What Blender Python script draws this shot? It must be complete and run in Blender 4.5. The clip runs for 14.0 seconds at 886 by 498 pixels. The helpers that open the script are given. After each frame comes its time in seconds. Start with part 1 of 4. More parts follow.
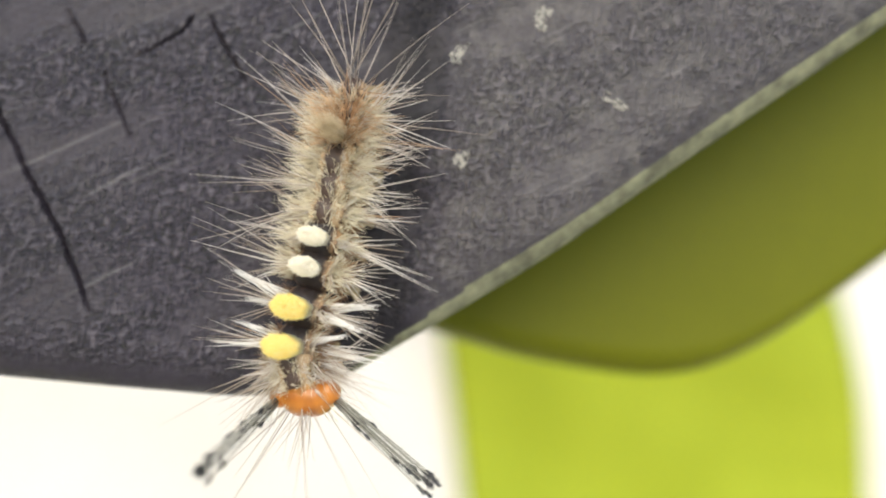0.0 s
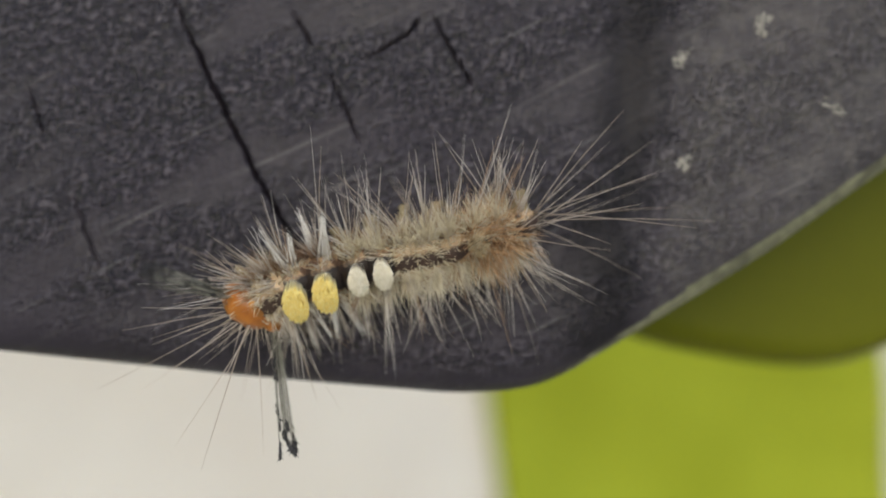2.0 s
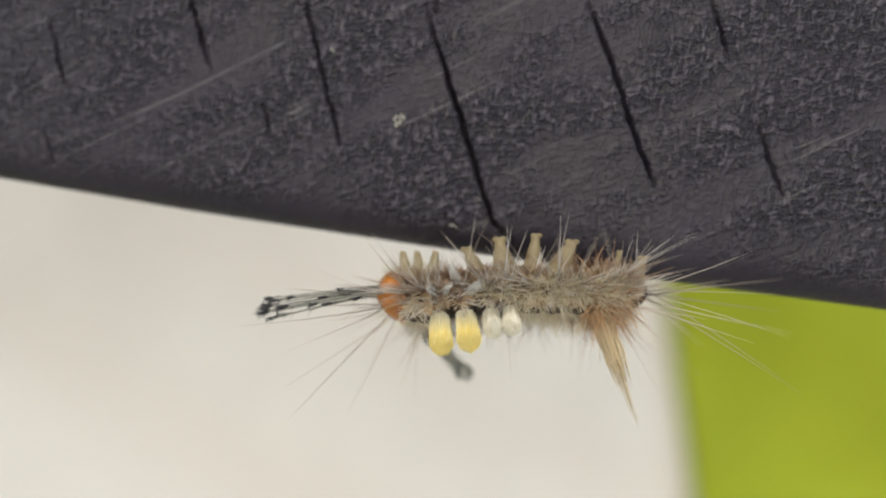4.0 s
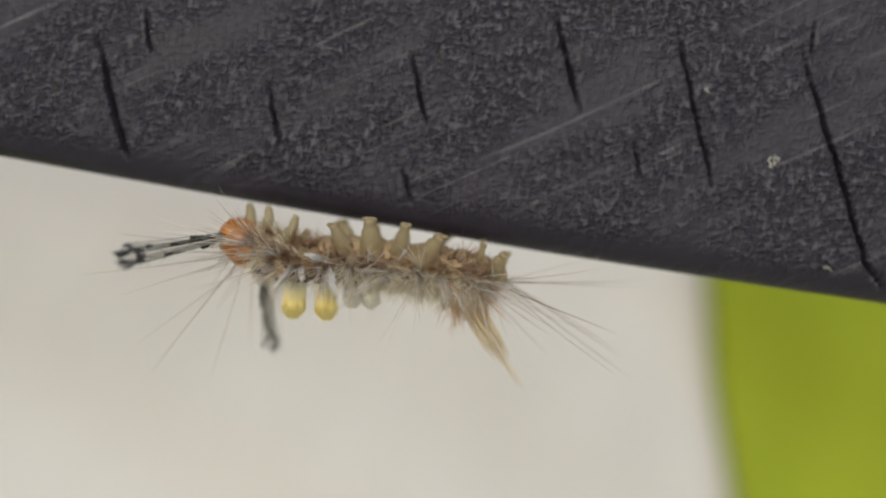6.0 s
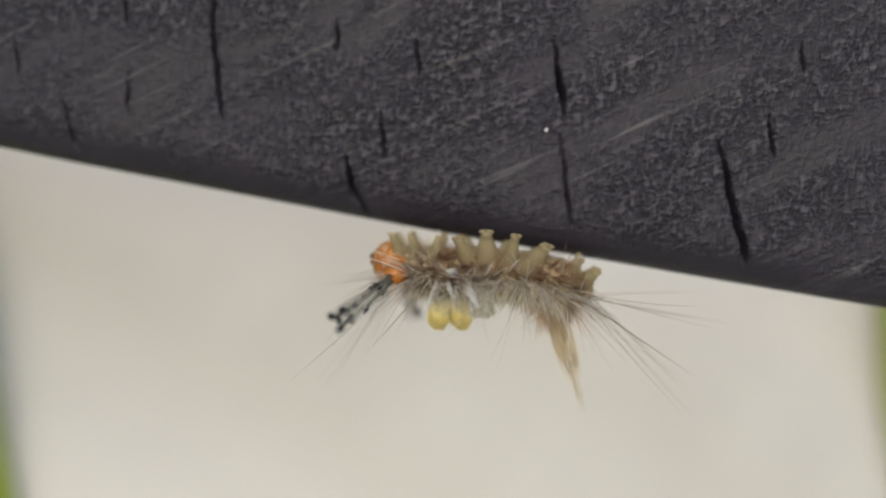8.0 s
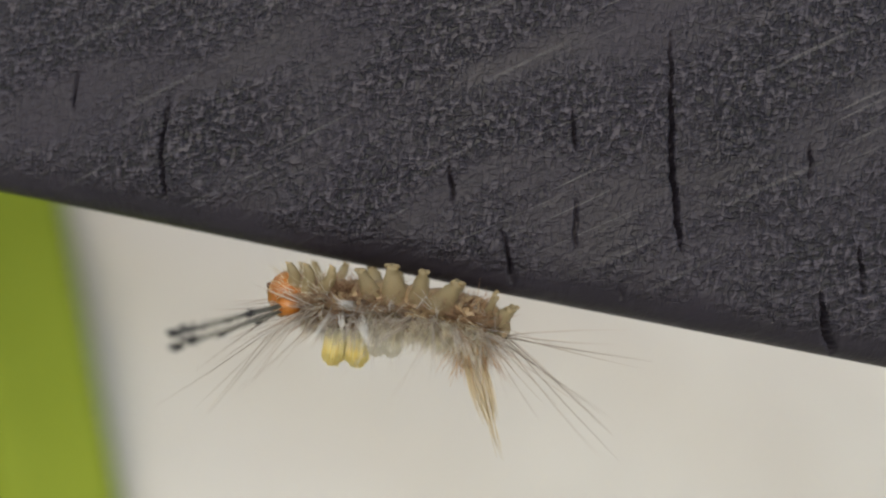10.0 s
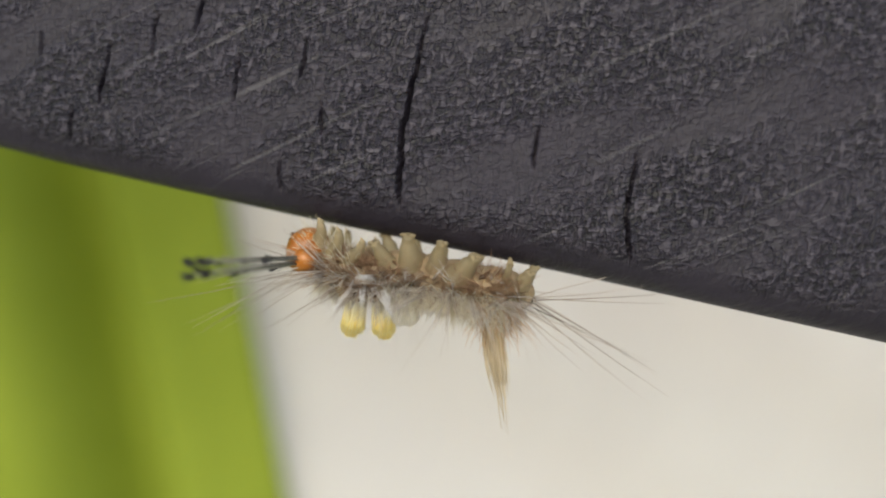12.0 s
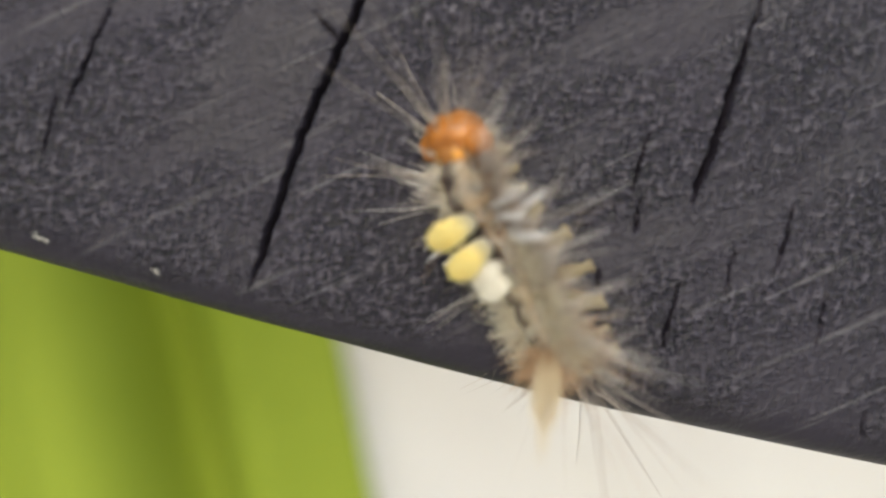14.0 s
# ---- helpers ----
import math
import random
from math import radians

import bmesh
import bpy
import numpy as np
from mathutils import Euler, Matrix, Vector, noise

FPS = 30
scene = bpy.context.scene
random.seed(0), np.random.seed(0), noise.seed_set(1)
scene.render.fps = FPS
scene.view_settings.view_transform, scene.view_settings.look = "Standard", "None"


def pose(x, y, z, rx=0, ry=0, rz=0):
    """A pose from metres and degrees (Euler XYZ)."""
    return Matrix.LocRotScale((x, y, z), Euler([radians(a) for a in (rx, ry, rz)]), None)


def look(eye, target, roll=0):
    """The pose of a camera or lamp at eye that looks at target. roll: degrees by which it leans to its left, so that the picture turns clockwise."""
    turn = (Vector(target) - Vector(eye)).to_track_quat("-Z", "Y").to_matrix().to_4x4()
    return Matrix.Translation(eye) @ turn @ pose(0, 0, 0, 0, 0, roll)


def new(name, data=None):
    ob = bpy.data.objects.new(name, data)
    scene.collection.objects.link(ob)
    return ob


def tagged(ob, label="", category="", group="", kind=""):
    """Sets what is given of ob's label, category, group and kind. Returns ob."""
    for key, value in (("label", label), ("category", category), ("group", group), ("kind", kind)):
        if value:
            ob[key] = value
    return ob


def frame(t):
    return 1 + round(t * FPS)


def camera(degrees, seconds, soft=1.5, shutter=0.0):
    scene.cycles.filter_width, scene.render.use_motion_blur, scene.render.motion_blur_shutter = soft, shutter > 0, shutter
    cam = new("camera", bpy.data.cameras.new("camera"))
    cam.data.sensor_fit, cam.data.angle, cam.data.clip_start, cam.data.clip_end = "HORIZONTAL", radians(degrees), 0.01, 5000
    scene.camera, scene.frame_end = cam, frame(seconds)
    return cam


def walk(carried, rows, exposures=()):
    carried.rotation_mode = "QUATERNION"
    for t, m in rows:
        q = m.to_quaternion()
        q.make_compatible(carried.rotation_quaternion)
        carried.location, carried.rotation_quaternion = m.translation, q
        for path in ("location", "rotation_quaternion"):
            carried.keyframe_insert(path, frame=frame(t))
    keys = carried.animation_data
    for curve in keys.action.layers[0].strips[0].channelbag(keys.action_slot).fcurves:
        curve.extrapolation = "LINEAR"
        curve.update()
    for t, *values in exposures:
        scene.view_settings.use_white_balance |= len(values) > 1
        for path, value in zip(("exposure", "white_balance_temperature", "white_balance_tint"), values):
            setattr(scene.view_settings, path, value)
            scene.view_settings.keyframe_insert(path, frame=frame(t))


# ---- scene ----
# A tussock caterpillar crawls along the rounded lower edge of a black, checked timber board,
# with white sheeting and lime green panels behind. Lengths marked "mm" are millimetres.
MM = 0.001

# ---- camera ----
cam = camera(60, 14.0, soft=2.0)
cam.data.dof.use_dof = True
cam.data.dof.focus_distance = 0.0738
cam.data.dof.aperture_fstop = 6.4
PATH = [
    (0, look((0.15021, -0.07864, 0.01110), (0.14818, 0.00136, 0.01573), 8.43)),
    (0.5, look((0.14291, -0.07979, -0.00343), (0.14356, 0.00020, -0.00306), 9.27)),
    (0.8, look((0.14280, -0.08024, -0.00182), (0.14375, -0.00029, -0.00195), 8.89)),
    (1, look((0.14022, -0.08054, -0.00258), (0.14137, -0.00062, -0.00305), 8.63)),
    (1.2, look((0.14250, -0.07959, -0.00058), (0.14333, 0.00036, -0.00171), 8.66)),
    (1.5, look((0.14718, -0.07816, 0.00141), (0.14752, 0.00183, -0.00069), 8.71)),
    (1.8, look((0.12668, -0.08065, 0.00804), (0.12692, -0.00065, 0.00923), 8.38)),
    (2, look((0.12452, -0.08078, 0.00983), (0.12475, -0.00102, 0.01231), 8.42)),
    (2.2, look((0.12368, -0.08184, 0.01404), (0.12323, -0.00202, 0.01350), 8.52)),
    (2.4, look((0.11165, -0.08290, 0.01164), (0.11052, -0.00301, 0.00810), 8.61)),
    (2.5, look((0.10544, -0.08132, 0.00966), (0.10367, -0.00159, 0.00413), 9.28)),
    (2.8, look((0.08759, -0.08029, 0.00707), (0.08459, -0.00052, 0.00232), 9.38)),
    (3, look((0.07690, -0.07961, 0.00080), (0.07534, 0.00019, -0.00344), 9.45)),
    (3.2, look((0.07398, -0.07936, -0.00032), (0.06979, 0.00033, -0.00597), 9.75)),
    (5.3, look((0.02900, -0.07762, -0.00490), (0.02623, 0.00231, -0.00675), 9.86)),
    (5.5, look((0.02560, -0.07776, -0.00759), (0.02418, 0.00221, -0.00820), 9.89)),
    (6, look((0.01900, -0.07799, -0.00751), (0.01869, 0.00196, -0.00833), 10.06)),
    (6.5, look((0.01054, -0.07770, -0.00781), (0.00727, 0.00223, -0.00759), 9.49)),
    (7, look((-0.01850, -0.07913, -0.00646), (-0.02301, 0.00070, -0.00930), 8.90)),
    (7.5, look((-0.02453, -0.07886, -0.00363), (-0.02965, 0.00088, -0.00730), 8.90)),
    (7.7, look((-0.03111, -0.07923, -0.00592), (-0.03599, 0.00056, -0.00914), 9.21)),
    (9.8, look((-0.08382, -0.07473, -0.00688), (-0.08699, 0.00518, -0.00496), 9.56)),
    (10, look((-0.08974, -0.07476, -0.00164), (-0.09344, 0.00515, -0.00242), 9.46)),
    (10.5, look((-0.09808, -0.07513, 0.00108), (-0.10367, 0.00454, -0.00341), 9.43)),
    (11, look((-0.11827, -0.07531, 0.00215), (-0.12474, 0.00417, -0.00428), 9.55)),
    (11.5, look((-0.12538, -0.07429, 0.00120), (-0.13176, 0.00530, -0.00380), 9.78)),
    (12, look((-0.13298, -0.07412, 0.00142), (-0.13951, 0.00539, -0.00451), 10.01)),
    (12.5, look((-0.14359, -0.07418, 0.00128), (-0.14976, 0.00545, -0.00316), 9.90)),
    (13, look((-0.16586, -0.07495, 0.00142), (-0.17161, 0.00476, -0.00209), 9.35)),
    (13.5, look((-0.18706, -0.07117, -0.00241), (-0.18871, 0.00871, 0.00201), 9.65)),
    (14, look((-0.19832, -0.06807, 0.01272), (-0.19647, 0.01183, 0.00904), 9.75)),
]
KELVIN, TINT = 7050, 7
STOPS = [(0, 1.18), (0.2, 0.90), (0.5, 0.47), (1, 0.12), (1.5, 0.12), (2, 0.37), (2.5, 0.72), (3, 0.50), (5.5, 0.38), (6, 0.22), (7.5, 0.27), (10, 0.25), (10.5, 0.45), (12, 0.50), (13, 0.51), (13.5, 0.55), (14, 0.78)]
EXPOSURES = [(t, stops, KELVIN, TINT) for t, stops in STOPS]
walk(cam, PATH, EXPOSURES)

# ---- light: bright overcast day, soft sun behind the camera ----
world = bpy.data.worlds.new("sky")
scene.world = world
world.use_nodes = True
sky = world.node_tree.nodes.new("ShaderNodeTexSky")
sky.sky_type, sky.sun_disc = "NISHITA", False
sky.sun_elevation, sky.sun_rotation = radians(30), radians(185)
world.node_tree.links.new(sky.outputs[0], world.node_tree.nodes["Background"].inputs[0])
world.node_tree.nodes["Background"].inputs[1].default_value = 0.15
sun = new("sun", bpy.data.lights.new("sun", "SUN"))
sun.data.energy, sun.data.angle, sun.data.color = 1.5, radians(60), (1.0, 0.95, 0.88)
sun.matrix_world = look((-0.08, -0.97, 0.565), (0, 0, 0))

# ---- materials ----
def material(name, rough=0.6, spec=0.5):
    m = bpy.data.materials.new(name)
    m.use_nodes = True
    b = m.node_tree.nodes["Principled BSDF"]
    b.inputs["Roughness"].default_value = rough
    b.inputs["Specular IOR Level"].default_value = spec
    return m, m.node_tree, b


def node(tree, kind, **values):
    n = tree.nodes.new("ShaderNode" + kind)
    for key, value in values.items():
        if key in n.inputs:
            n.inputs[key].default_value = value
    return n


def coords(tree, turn=(0, 0, 0), stretch=(1, 1, 1)):
    tc = node(tree, "TexCoord")
    spun = node(tree, "Mapping", Rotation=turn)
    mp = node(tree, "Mapping", Scale=stretch)
    tree.links.new(tc.outputs["Object"], spun.inputs["Vector"])
    tree.links.new(spun.outputs["Vector"], mp.inputs["Vector"])
    return mp.outputs["Vector"]


def noisy(tree, vector, scale, detail=4.0, rough=0.55, distortion=0.0):
    n = node(tree, "TexNoise", Scale=scale, Detail=detail, Roughness=rough, Distortion=distortion)
    tree.links.new(vector, n.inputs["Vector"])
    return n.outputs["Fac"]


def ramp(tree, fac, *stops):
    r = node(tree, "ValToRGB")
    while len(r.color_ramp.elements) < len(stops):
        r.color_ramp.elements.new(0.5)
    for e, (at, colour) in zip(r.color_ramp.elements, stops):
        e.position, e.color = at, (*colour, 1)
    tree.links.new(fac, r.inputs["Fac"])
    return r.outputs["Color"]


def grey(v):
    return (v, v, v)


def mix(tree, fac, a, b, blend="MIX"):
    n = tree.nodes.new("ShaderNodeMix")
    n.data_type, n.blend_type = "RGBA", blend
    for socket, value in ((n.inputs["Factor"], fac), (n.inputs["A"], a), (n.inputs["B"], b)):
        if isinstance(value, (int, float)):
            socket.default_value = value
        elif isinstance(value, tuple):
            socket.default_value = (*value, 1)
        else:
            tree.links.new(value, socket)
    return n.outputs["Result"]


def bump(tree, b, *layers):
    """Layers of (height, strength, distance in metres)."""
    last = None
    for height, strength, distance in layers:
        n = node(tree, "Bump", Strength=strength, Distance=distance)
        tree.links.new(height, n.inputs["Height"])
        if last:
            tree.links.new(last, n.inputs["Normal"])
        last = n.outputs["Normal"]
    tree.links.new(last, b.inputs["Normal"])


def maths(tree, op, a, b=0.0):
    n = tree.nodes.new("ShaderNodeMath")
    n.operation = op
    for socket, value in zip(n.inputs, (a, b)):
        if isinstance(value, (int, float)):
            socket.default_value = value
        else:
            tree.links.new(value, socket)
    return n.outputs[0]


def timber_material():
    m, tree, b = material("black_painted_timber", 0.58, 0.34)
    flat = coords(tree)
    saw = coords(tree, turn=(0, radians(35), 0), stretch=(45, 300, 1300))
    sawed = coords(tree, turn=(0, radians(31), 0), stretch=(80, 300, 2600))
    across = coords(tree, turn=(0, radians(14), 0), stretch=(880, 400, 2200))
    upright = coords(tree, turn=(0, radians(-3), 0), stretch=(2200, 400, 880))
    blotch = noisy(tree, flat, 70, 5, 0.6)
    base = ramp(tree, blotch, (0.3, (0.0120, 0.0100, 0.0158)), (0.7, (0.0220, 0.0186, 0.0286)))
    rough_a, rough_b = noisy(tree, across, 1.0, 1.5, 0.5, 0.6), noisy(tree, upright, 1.0, 1.5, 0.5, 0.6)
    patch = ramp(tree, noisy(tree, coords(tree, turn=(0, radians(35), 0), stretch=(40, 60, 120)), 1.0, 3, 0.6), (0.40, grey(0.22)), (0.56, grey(1)))
    # the rounded edge is worn smooth
    depth = node(tree, "SeparateXYZ")
    tree.links.new(flat, depth.inputs[0])
    facing = ramp(tree, maths(tree, "MULTIPLY", depth.outputs["Y"], 500), (0.10, grey(1)), (0.40, grey(0.15)))
    patch = maths(tree, "MULTIPLY", patch, facing)
    chips_a, chips_b = ramp(tree, rough_a, (0.40, grey(0)), (0.56, grey(1))), ramp(tree, rough_b, (0.41, grey(0)), (0.55, grey(1)))
    crumple = maths(tree, "MULTIPLY", maths(tree, "ADD", maths(tree, "MULTIPLY", chips_a, 0.42), maths(tree, "MULTIPLY", chips_b, 0.58)), patch)
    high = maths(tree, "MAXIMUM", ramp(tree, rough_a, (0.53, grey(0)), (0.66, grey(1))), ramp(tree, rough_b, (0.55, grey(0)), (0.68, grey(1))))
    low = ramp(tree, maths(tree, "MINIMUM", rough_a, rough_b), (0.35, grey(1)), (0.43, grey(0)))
    # chips lighter, pits darker: the relief's light and shade put into the colour
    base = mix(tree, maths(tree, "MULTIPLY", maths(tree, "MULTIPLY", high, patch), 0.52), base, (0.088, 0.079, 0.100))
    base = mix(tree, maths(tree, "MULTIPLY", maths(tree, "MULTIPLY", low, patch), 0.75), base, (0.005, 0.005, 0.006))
    lines, thin = noisy(tree, saw, 1.0, 2, 0.5), noisy(tree, sawed, 1.0, 2, 0.5)
    where = noisy(tree, flat, 90, 2)
    long_marks = ramp(tree, lines, (0.64, grey(0)), (0.69, grey(1)))
    short_marks = ramp(tree, thin, (0.70, grey(0)), (0.76, grey(0.6)))
    scratch = maths(tree, "MULTIPLY", maths(tree, "MAXIMUM", long_marks, short_marks), ramp(tree, where, (0.42, grey(0)), (0.6, grey(0.6))))
    # long, slightly uneven saw marks
    teeth = node(tree, "TexWave", Scale=1.0, Distortion=3.5, Detail=3.0)
    tree.links.new(coords(tree, turn=(0, radians(125), 0), stretch=(46, 46, 12)), teeth.inputs["Vector"])
    run = ramp(tree, noisy(tree, flat, 60, 3, 0.6), (0.50, grey(0)), (0.64, grey(0.4)))
    sawn = maths(tree, "MULTIPLY", ramp(tree, teeth.outputs["Fac"], (0.985, grey(0)), (0.998, grey(1))), run)
    fine_cut = noisy(tree, coords(tree, turn=(0, radians(33), 0), stretch=(38, 200, 3400)), 1.0, 1, 0.4)
    cuts = maths(tree, "MULTIPLY", ramp(tree, fine_cut, (0.700, grey(0)), (0.730, grey(0.4))), ramp(tree, where, (0.36, grey(0)), (0.5, grey(1))))
    scratch = maths(tree, "MAXIMUM", maths(tree, "MAXIMUM", scratch, sawn), cuts)
    base = mix(tree, maths(tree, "MULTIPLY", scratch, facing), base, (0.105, 0.10, 0.105))
    # a dark, less glossy band, and chalky worn paint beyond it, near the sloping end
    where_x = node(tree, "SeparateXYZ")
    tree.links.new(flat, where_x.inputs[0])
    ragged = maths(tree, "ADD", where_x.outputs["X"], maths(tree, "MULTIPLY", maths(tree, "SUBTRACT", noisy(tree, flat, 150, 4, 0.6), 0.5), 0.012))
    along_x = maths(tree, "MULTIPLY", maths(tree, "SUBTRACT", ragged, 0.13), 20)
    dark_band = ramp(tree, along_x, (0.13, grey(0)), (0.22, grey(0.75)), (0.27, grey(0.75)), (0.34, grey(0)))
    base = mix(tree, dark_band, base, (0.0055, 0.005, 0.0065))
    tree.links.new(maths(tree, "SUBTRACT", 0.34, maths(tree, "MULTIPLY", dark_band, 0.16)), b.inputs["Specular IOR Level"])
    chalk = maths(tree, "MULTIPLY", ramp(tree, along_x, (0.31, grey(0)), (0.39, grey(1))), ramp(tree, noisy(tree, flat, 420, 5, 0.7), (0.45, grey(0.35)), (0.66, grey(1))))
    base = mix(tree, maths(tree, "MULTIPLY", chalk, 0.55), base, (0.11, 0.103, 0.098))
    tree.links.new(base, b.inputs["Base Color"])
    tree.links.new(ramp(tree, blotch, (0.3, grey(0.45)), (0.7, grey(0.65))), b.inputs["Roughness"])
    bump(tree, b, (crumple, 1.0, 0.00035), (lines, 0.3, 0.0004), (noisy(tree, flat, 2600, 3, 0.7), 0.25, 0.0001))
    return m


def lit_edge_material():
    # olive light reflected onto the sloping edge, painted in as a paler colour
    m, tree, b = material("lit_edge_timber", 0.8, 0.3)
    flat = coords(tree)
    n = noisy(tree, flat, 420, 4, 0.55)
    tree.links.new(ramp(tree, n, (0.32, (0.075, 0.076, 0.052)), (0.68, (0.19, 0.195, 0.125))), b.inputs["Base Color"])
    bump(tree, b, (n, 0.6, 0.0005))
    return m


def cloth_material(name, dark, light, rough=0.75, thread=900, spec=0.3):
    m, tree, b = material(name, rough, spec)
    flat = coords(tree)
    n = noisy(tree, flat, 14, 4, 0.55)
    fine = noisy(tree, flat, thread, 3, 0.6)
    base = ramp(tree, n, (0.3, dark), (0.72, light))
    tree.links.new(mix(tree, 0.12, base, ramp(tree, fine, (0.3, grey(0.55)), (0.7, grey(1.0))), "MULTIPLY"), b.inputs["Base Color"])
    bump(tree, b, (fine, 0.2, 0.0004))
    return m


def plain_material(name, dark, light, scale, rough=0.6, height=0.0001, spec=0.4):
    m, tree, b = material(name, rough, spec)
    n = noisy(tree, coords(tree), scale, 4, 0.6)
    tree.links.new(ramp(tree, n, (0.3, dark), (0.7, light)), b.inputs["Base Color"])
    bump(tree, b, (n, 0.5, height))
    return m


def hair_material(name, dark, light, clear=0.35, sheer=0.0, root=None, span=(0.0018, 0.0036)):
    """Thin bristles that let some light through; root: the colour nearer to the skin, up to the heights in span."""
    m, tree, b = material(name, 0.45, 0.5)
    geo = node(tree, "NewGeometry")
    colour = ramp(tree, geo.outputs["Random Per Island"], (0.0, dark), (1.0, light))
    if root:
        xyz = node(tree, "SeparateXYZ")
        tree.links.new(node(tree, "TexCoord").outputs["Object"], xyz.inputs[0])
        up = maths(tree, "DIVIDE", maths(tree, "SUBTRACT", xyz.outputs["Z"], span[0]), span[1] - span[0])
        colour = mix(tree, ramp(tree, up, (0.0, grey(0)), (1.0, grey(1))), root, colour)
    tree.links.new(colour, b.inputs["Base Color"])
    t = node(tree, "BsdfTranslucent")
    tree.links.new(colour, t.inputs["Color"])
    s = node(tree, "MixShader", Fac=clear)
    tree.links.new(b.outputs[0], s.inputs[1])
    tree.links.new(t.outputs[0], s.inputs[2])
    if sheer:
        thin = node(tree, "MixShader", Fac=sheer)
        tree.links.new(s.outputs[0], thin.inputs[1])
        tree.links.new(node(tree, "BsdfTransparent").outputs[0], thin.inputs[2])
        s = thin
    tree.links.new(s.outputs[0], tree.nodes["Material Output"].inputs["Surface"])
    return m


def skin_material(name, back, side, belly, stripe_edge=(0.24, 0.42)):
    """Banded skin: a dark back, tan shoulders and flanks, a pale belly, in the segment's own space."""
    m, tree, b = material(name, 0.5, 0.4)
    tc = node(tree, "TexCoord")
    xyz = node(tree, "SeparateXYZ")
    tree.links.new(tc.outputs["Object"], xyz.inputs[0])
    n = noisy(tree, coords(tree), 1100, 4, 0.6)
    y = maths(tree, "ADD", maths(tree, "ABSOLUTE", xyz.outputs["Y"]), maths(tree, "MULTIPLY", maths(tree, "SUBTRACT", n, 0.5), 0.0012))
    z = maths(tree, "ADD", xyz.outputs["Z"], maths(tree, "MULTIPLY", maths(tree, "SUBTRACT", n, 0.5), 0.0016))
    stripe = ramp(tree, maths(tree, "MULTIPLY", y, 400), (stripe_edge[0], grey(1)), (stripe_edge[1], grey(0)))
    over = ramp(tree, maths(tree, "ADD", maths(tree, "MULTIPLY", z, 250), 0.5), (0.5, grey(0)), (0.62, grey(1)))
    colour = mix(tree, over, belly, side)
    colour = mix(tree, maths(tree, "MULTIPLY", stripe, over), colour, back)
    # a broken row of dark marks along each shoulder
    row = maths(tree, "MULTIPLY", ramp(tree, maths(tree, "MULTIPLY", xyz.outputs["Z"], 400), (0.16, grey(0)), (0.26, grey(1)), (0.62, grey(1)), (0.72, grey(0))),
                ramp(tree, noisy(tree, coords(tree), 620, 2, 0.5), (0.50, grey(0)), (0.56, grey(1))))
    colour = mix(tree, maths(tree, "MULTIPLY", row, 0.9), colour, (0.05, 0.025, 0.018))
    colour = mix(tree, 0.5, colour, ramp(tree, n, (0.3, grey(0.45)), (0.7, grey(1.2))), "MULTIPLY")
    tree.links.new(colour, b.inputs["Base Color"])
    b.inputs["Subsurface Weight"].default_value = 0.15
    b.inputs["Subsurface Radius"].default_value = (0.0012, 0.0008, 0.0004)
    bump(tree, b, (n, 0.5, 0.0003))
    return m


TIMBER = timber_material()
LIT_EDGE = lit_edge_material()
SHEET = cloth_material("white_sheeting", (0.605, 0.580, 0.550), (0.665, 0.645, 0.612))
LIME = cloth_material("lime_green_fabric", (0.240, 0.290, 0.018), (0.295, 0.350, 0.026), spec=0.18)
MOSS = cloth_material("moss_lime_fabric", (0.195, 0.255, 0.023), (0.245, 0.310, 0.035), spec=0.18)
OLIVE = cloth_material("olive_green_plastic", (0.078, 0.088, 0.003), (0.106, 0.116, 0.005), 0.5, 400, 0.12)
PAVING = plain_material("pale_paving", (0.42, 0.40, 0.37), (0.54, 0.52, 0.48), 9, 0.85, 0.002)
SPECK = plain_material("white_speck", (0.6, 0.6, 0.57), (0.8, 0.8, 0.78), 900)
FLAKE = plain_material("flaked_paint", (0.12, 0.115, 0.105), (0.30, 0.29, 0.26), 700, 0.85, 0.0004)
SKIN = skin_material("banded_skin", (0.045, 0.026, 0.020), (0.42, 0.31, 0.20), (0.33, 0.24, 0.14))
SADDLE = skin_material("black_saddle_skin", (0.018, 0.012, 0.011), (0.38, 0.26, 0.16), (0.33, 0.24, 0.14), (0.46, 0.66))
COLLAR = skin_material("collar_skin", (0.28, 0.11, 0.02), (0.54, 0.24, 0.035), (0.55, 0.38, 0.16))
HEAD = plain_material("amber_brown_capsule", (0.25, 0.080, 0.011), (0.46, 0.165, 0.022), 600, 0.3, 0.00005, 0.5)
MOUTH = plain_material("dark_mouthparts", (0.06, 0.025, 0.012), (0.16, 0.07, 0.03), 700, 0.4)
EYE = plain_material("dark_eye", (0.01, 0.01, 0.01), (0.02, 0.018, 0.015), 500, 0.2)
FOOT = hair_material("translucent_foot_skin", (0.40, 0.32, 0.19), (0.52, 0.44, 0.27), 0.5, 0.2)
WARTY = plain_material("tan_wart", (0.34, 0.22, 0.12), (0.52, 0.38, 0.22), 900, 0.6)
CLAW = plain_material("amber_leg", (0.32, 0.23, 0.12), (0.48, 0.37, 0.21), 900, 0.4)
BRISTLE = hair_material("pale_bristles", (0.46, 0.37, 0.29), (0.97, 0.95, 0.92), 0.3, 0.24)
DUSKY = hair_material("dusky_bristles", (0.24, 0.14, 0.085), (0.60, 0.42, 0.28), 0.4, 0.1)
TAN = hair_material("tan_bristles", (0.70, 0.58, 0.38), (0.90, 0.79, 0.58), 0.3, 0.25)
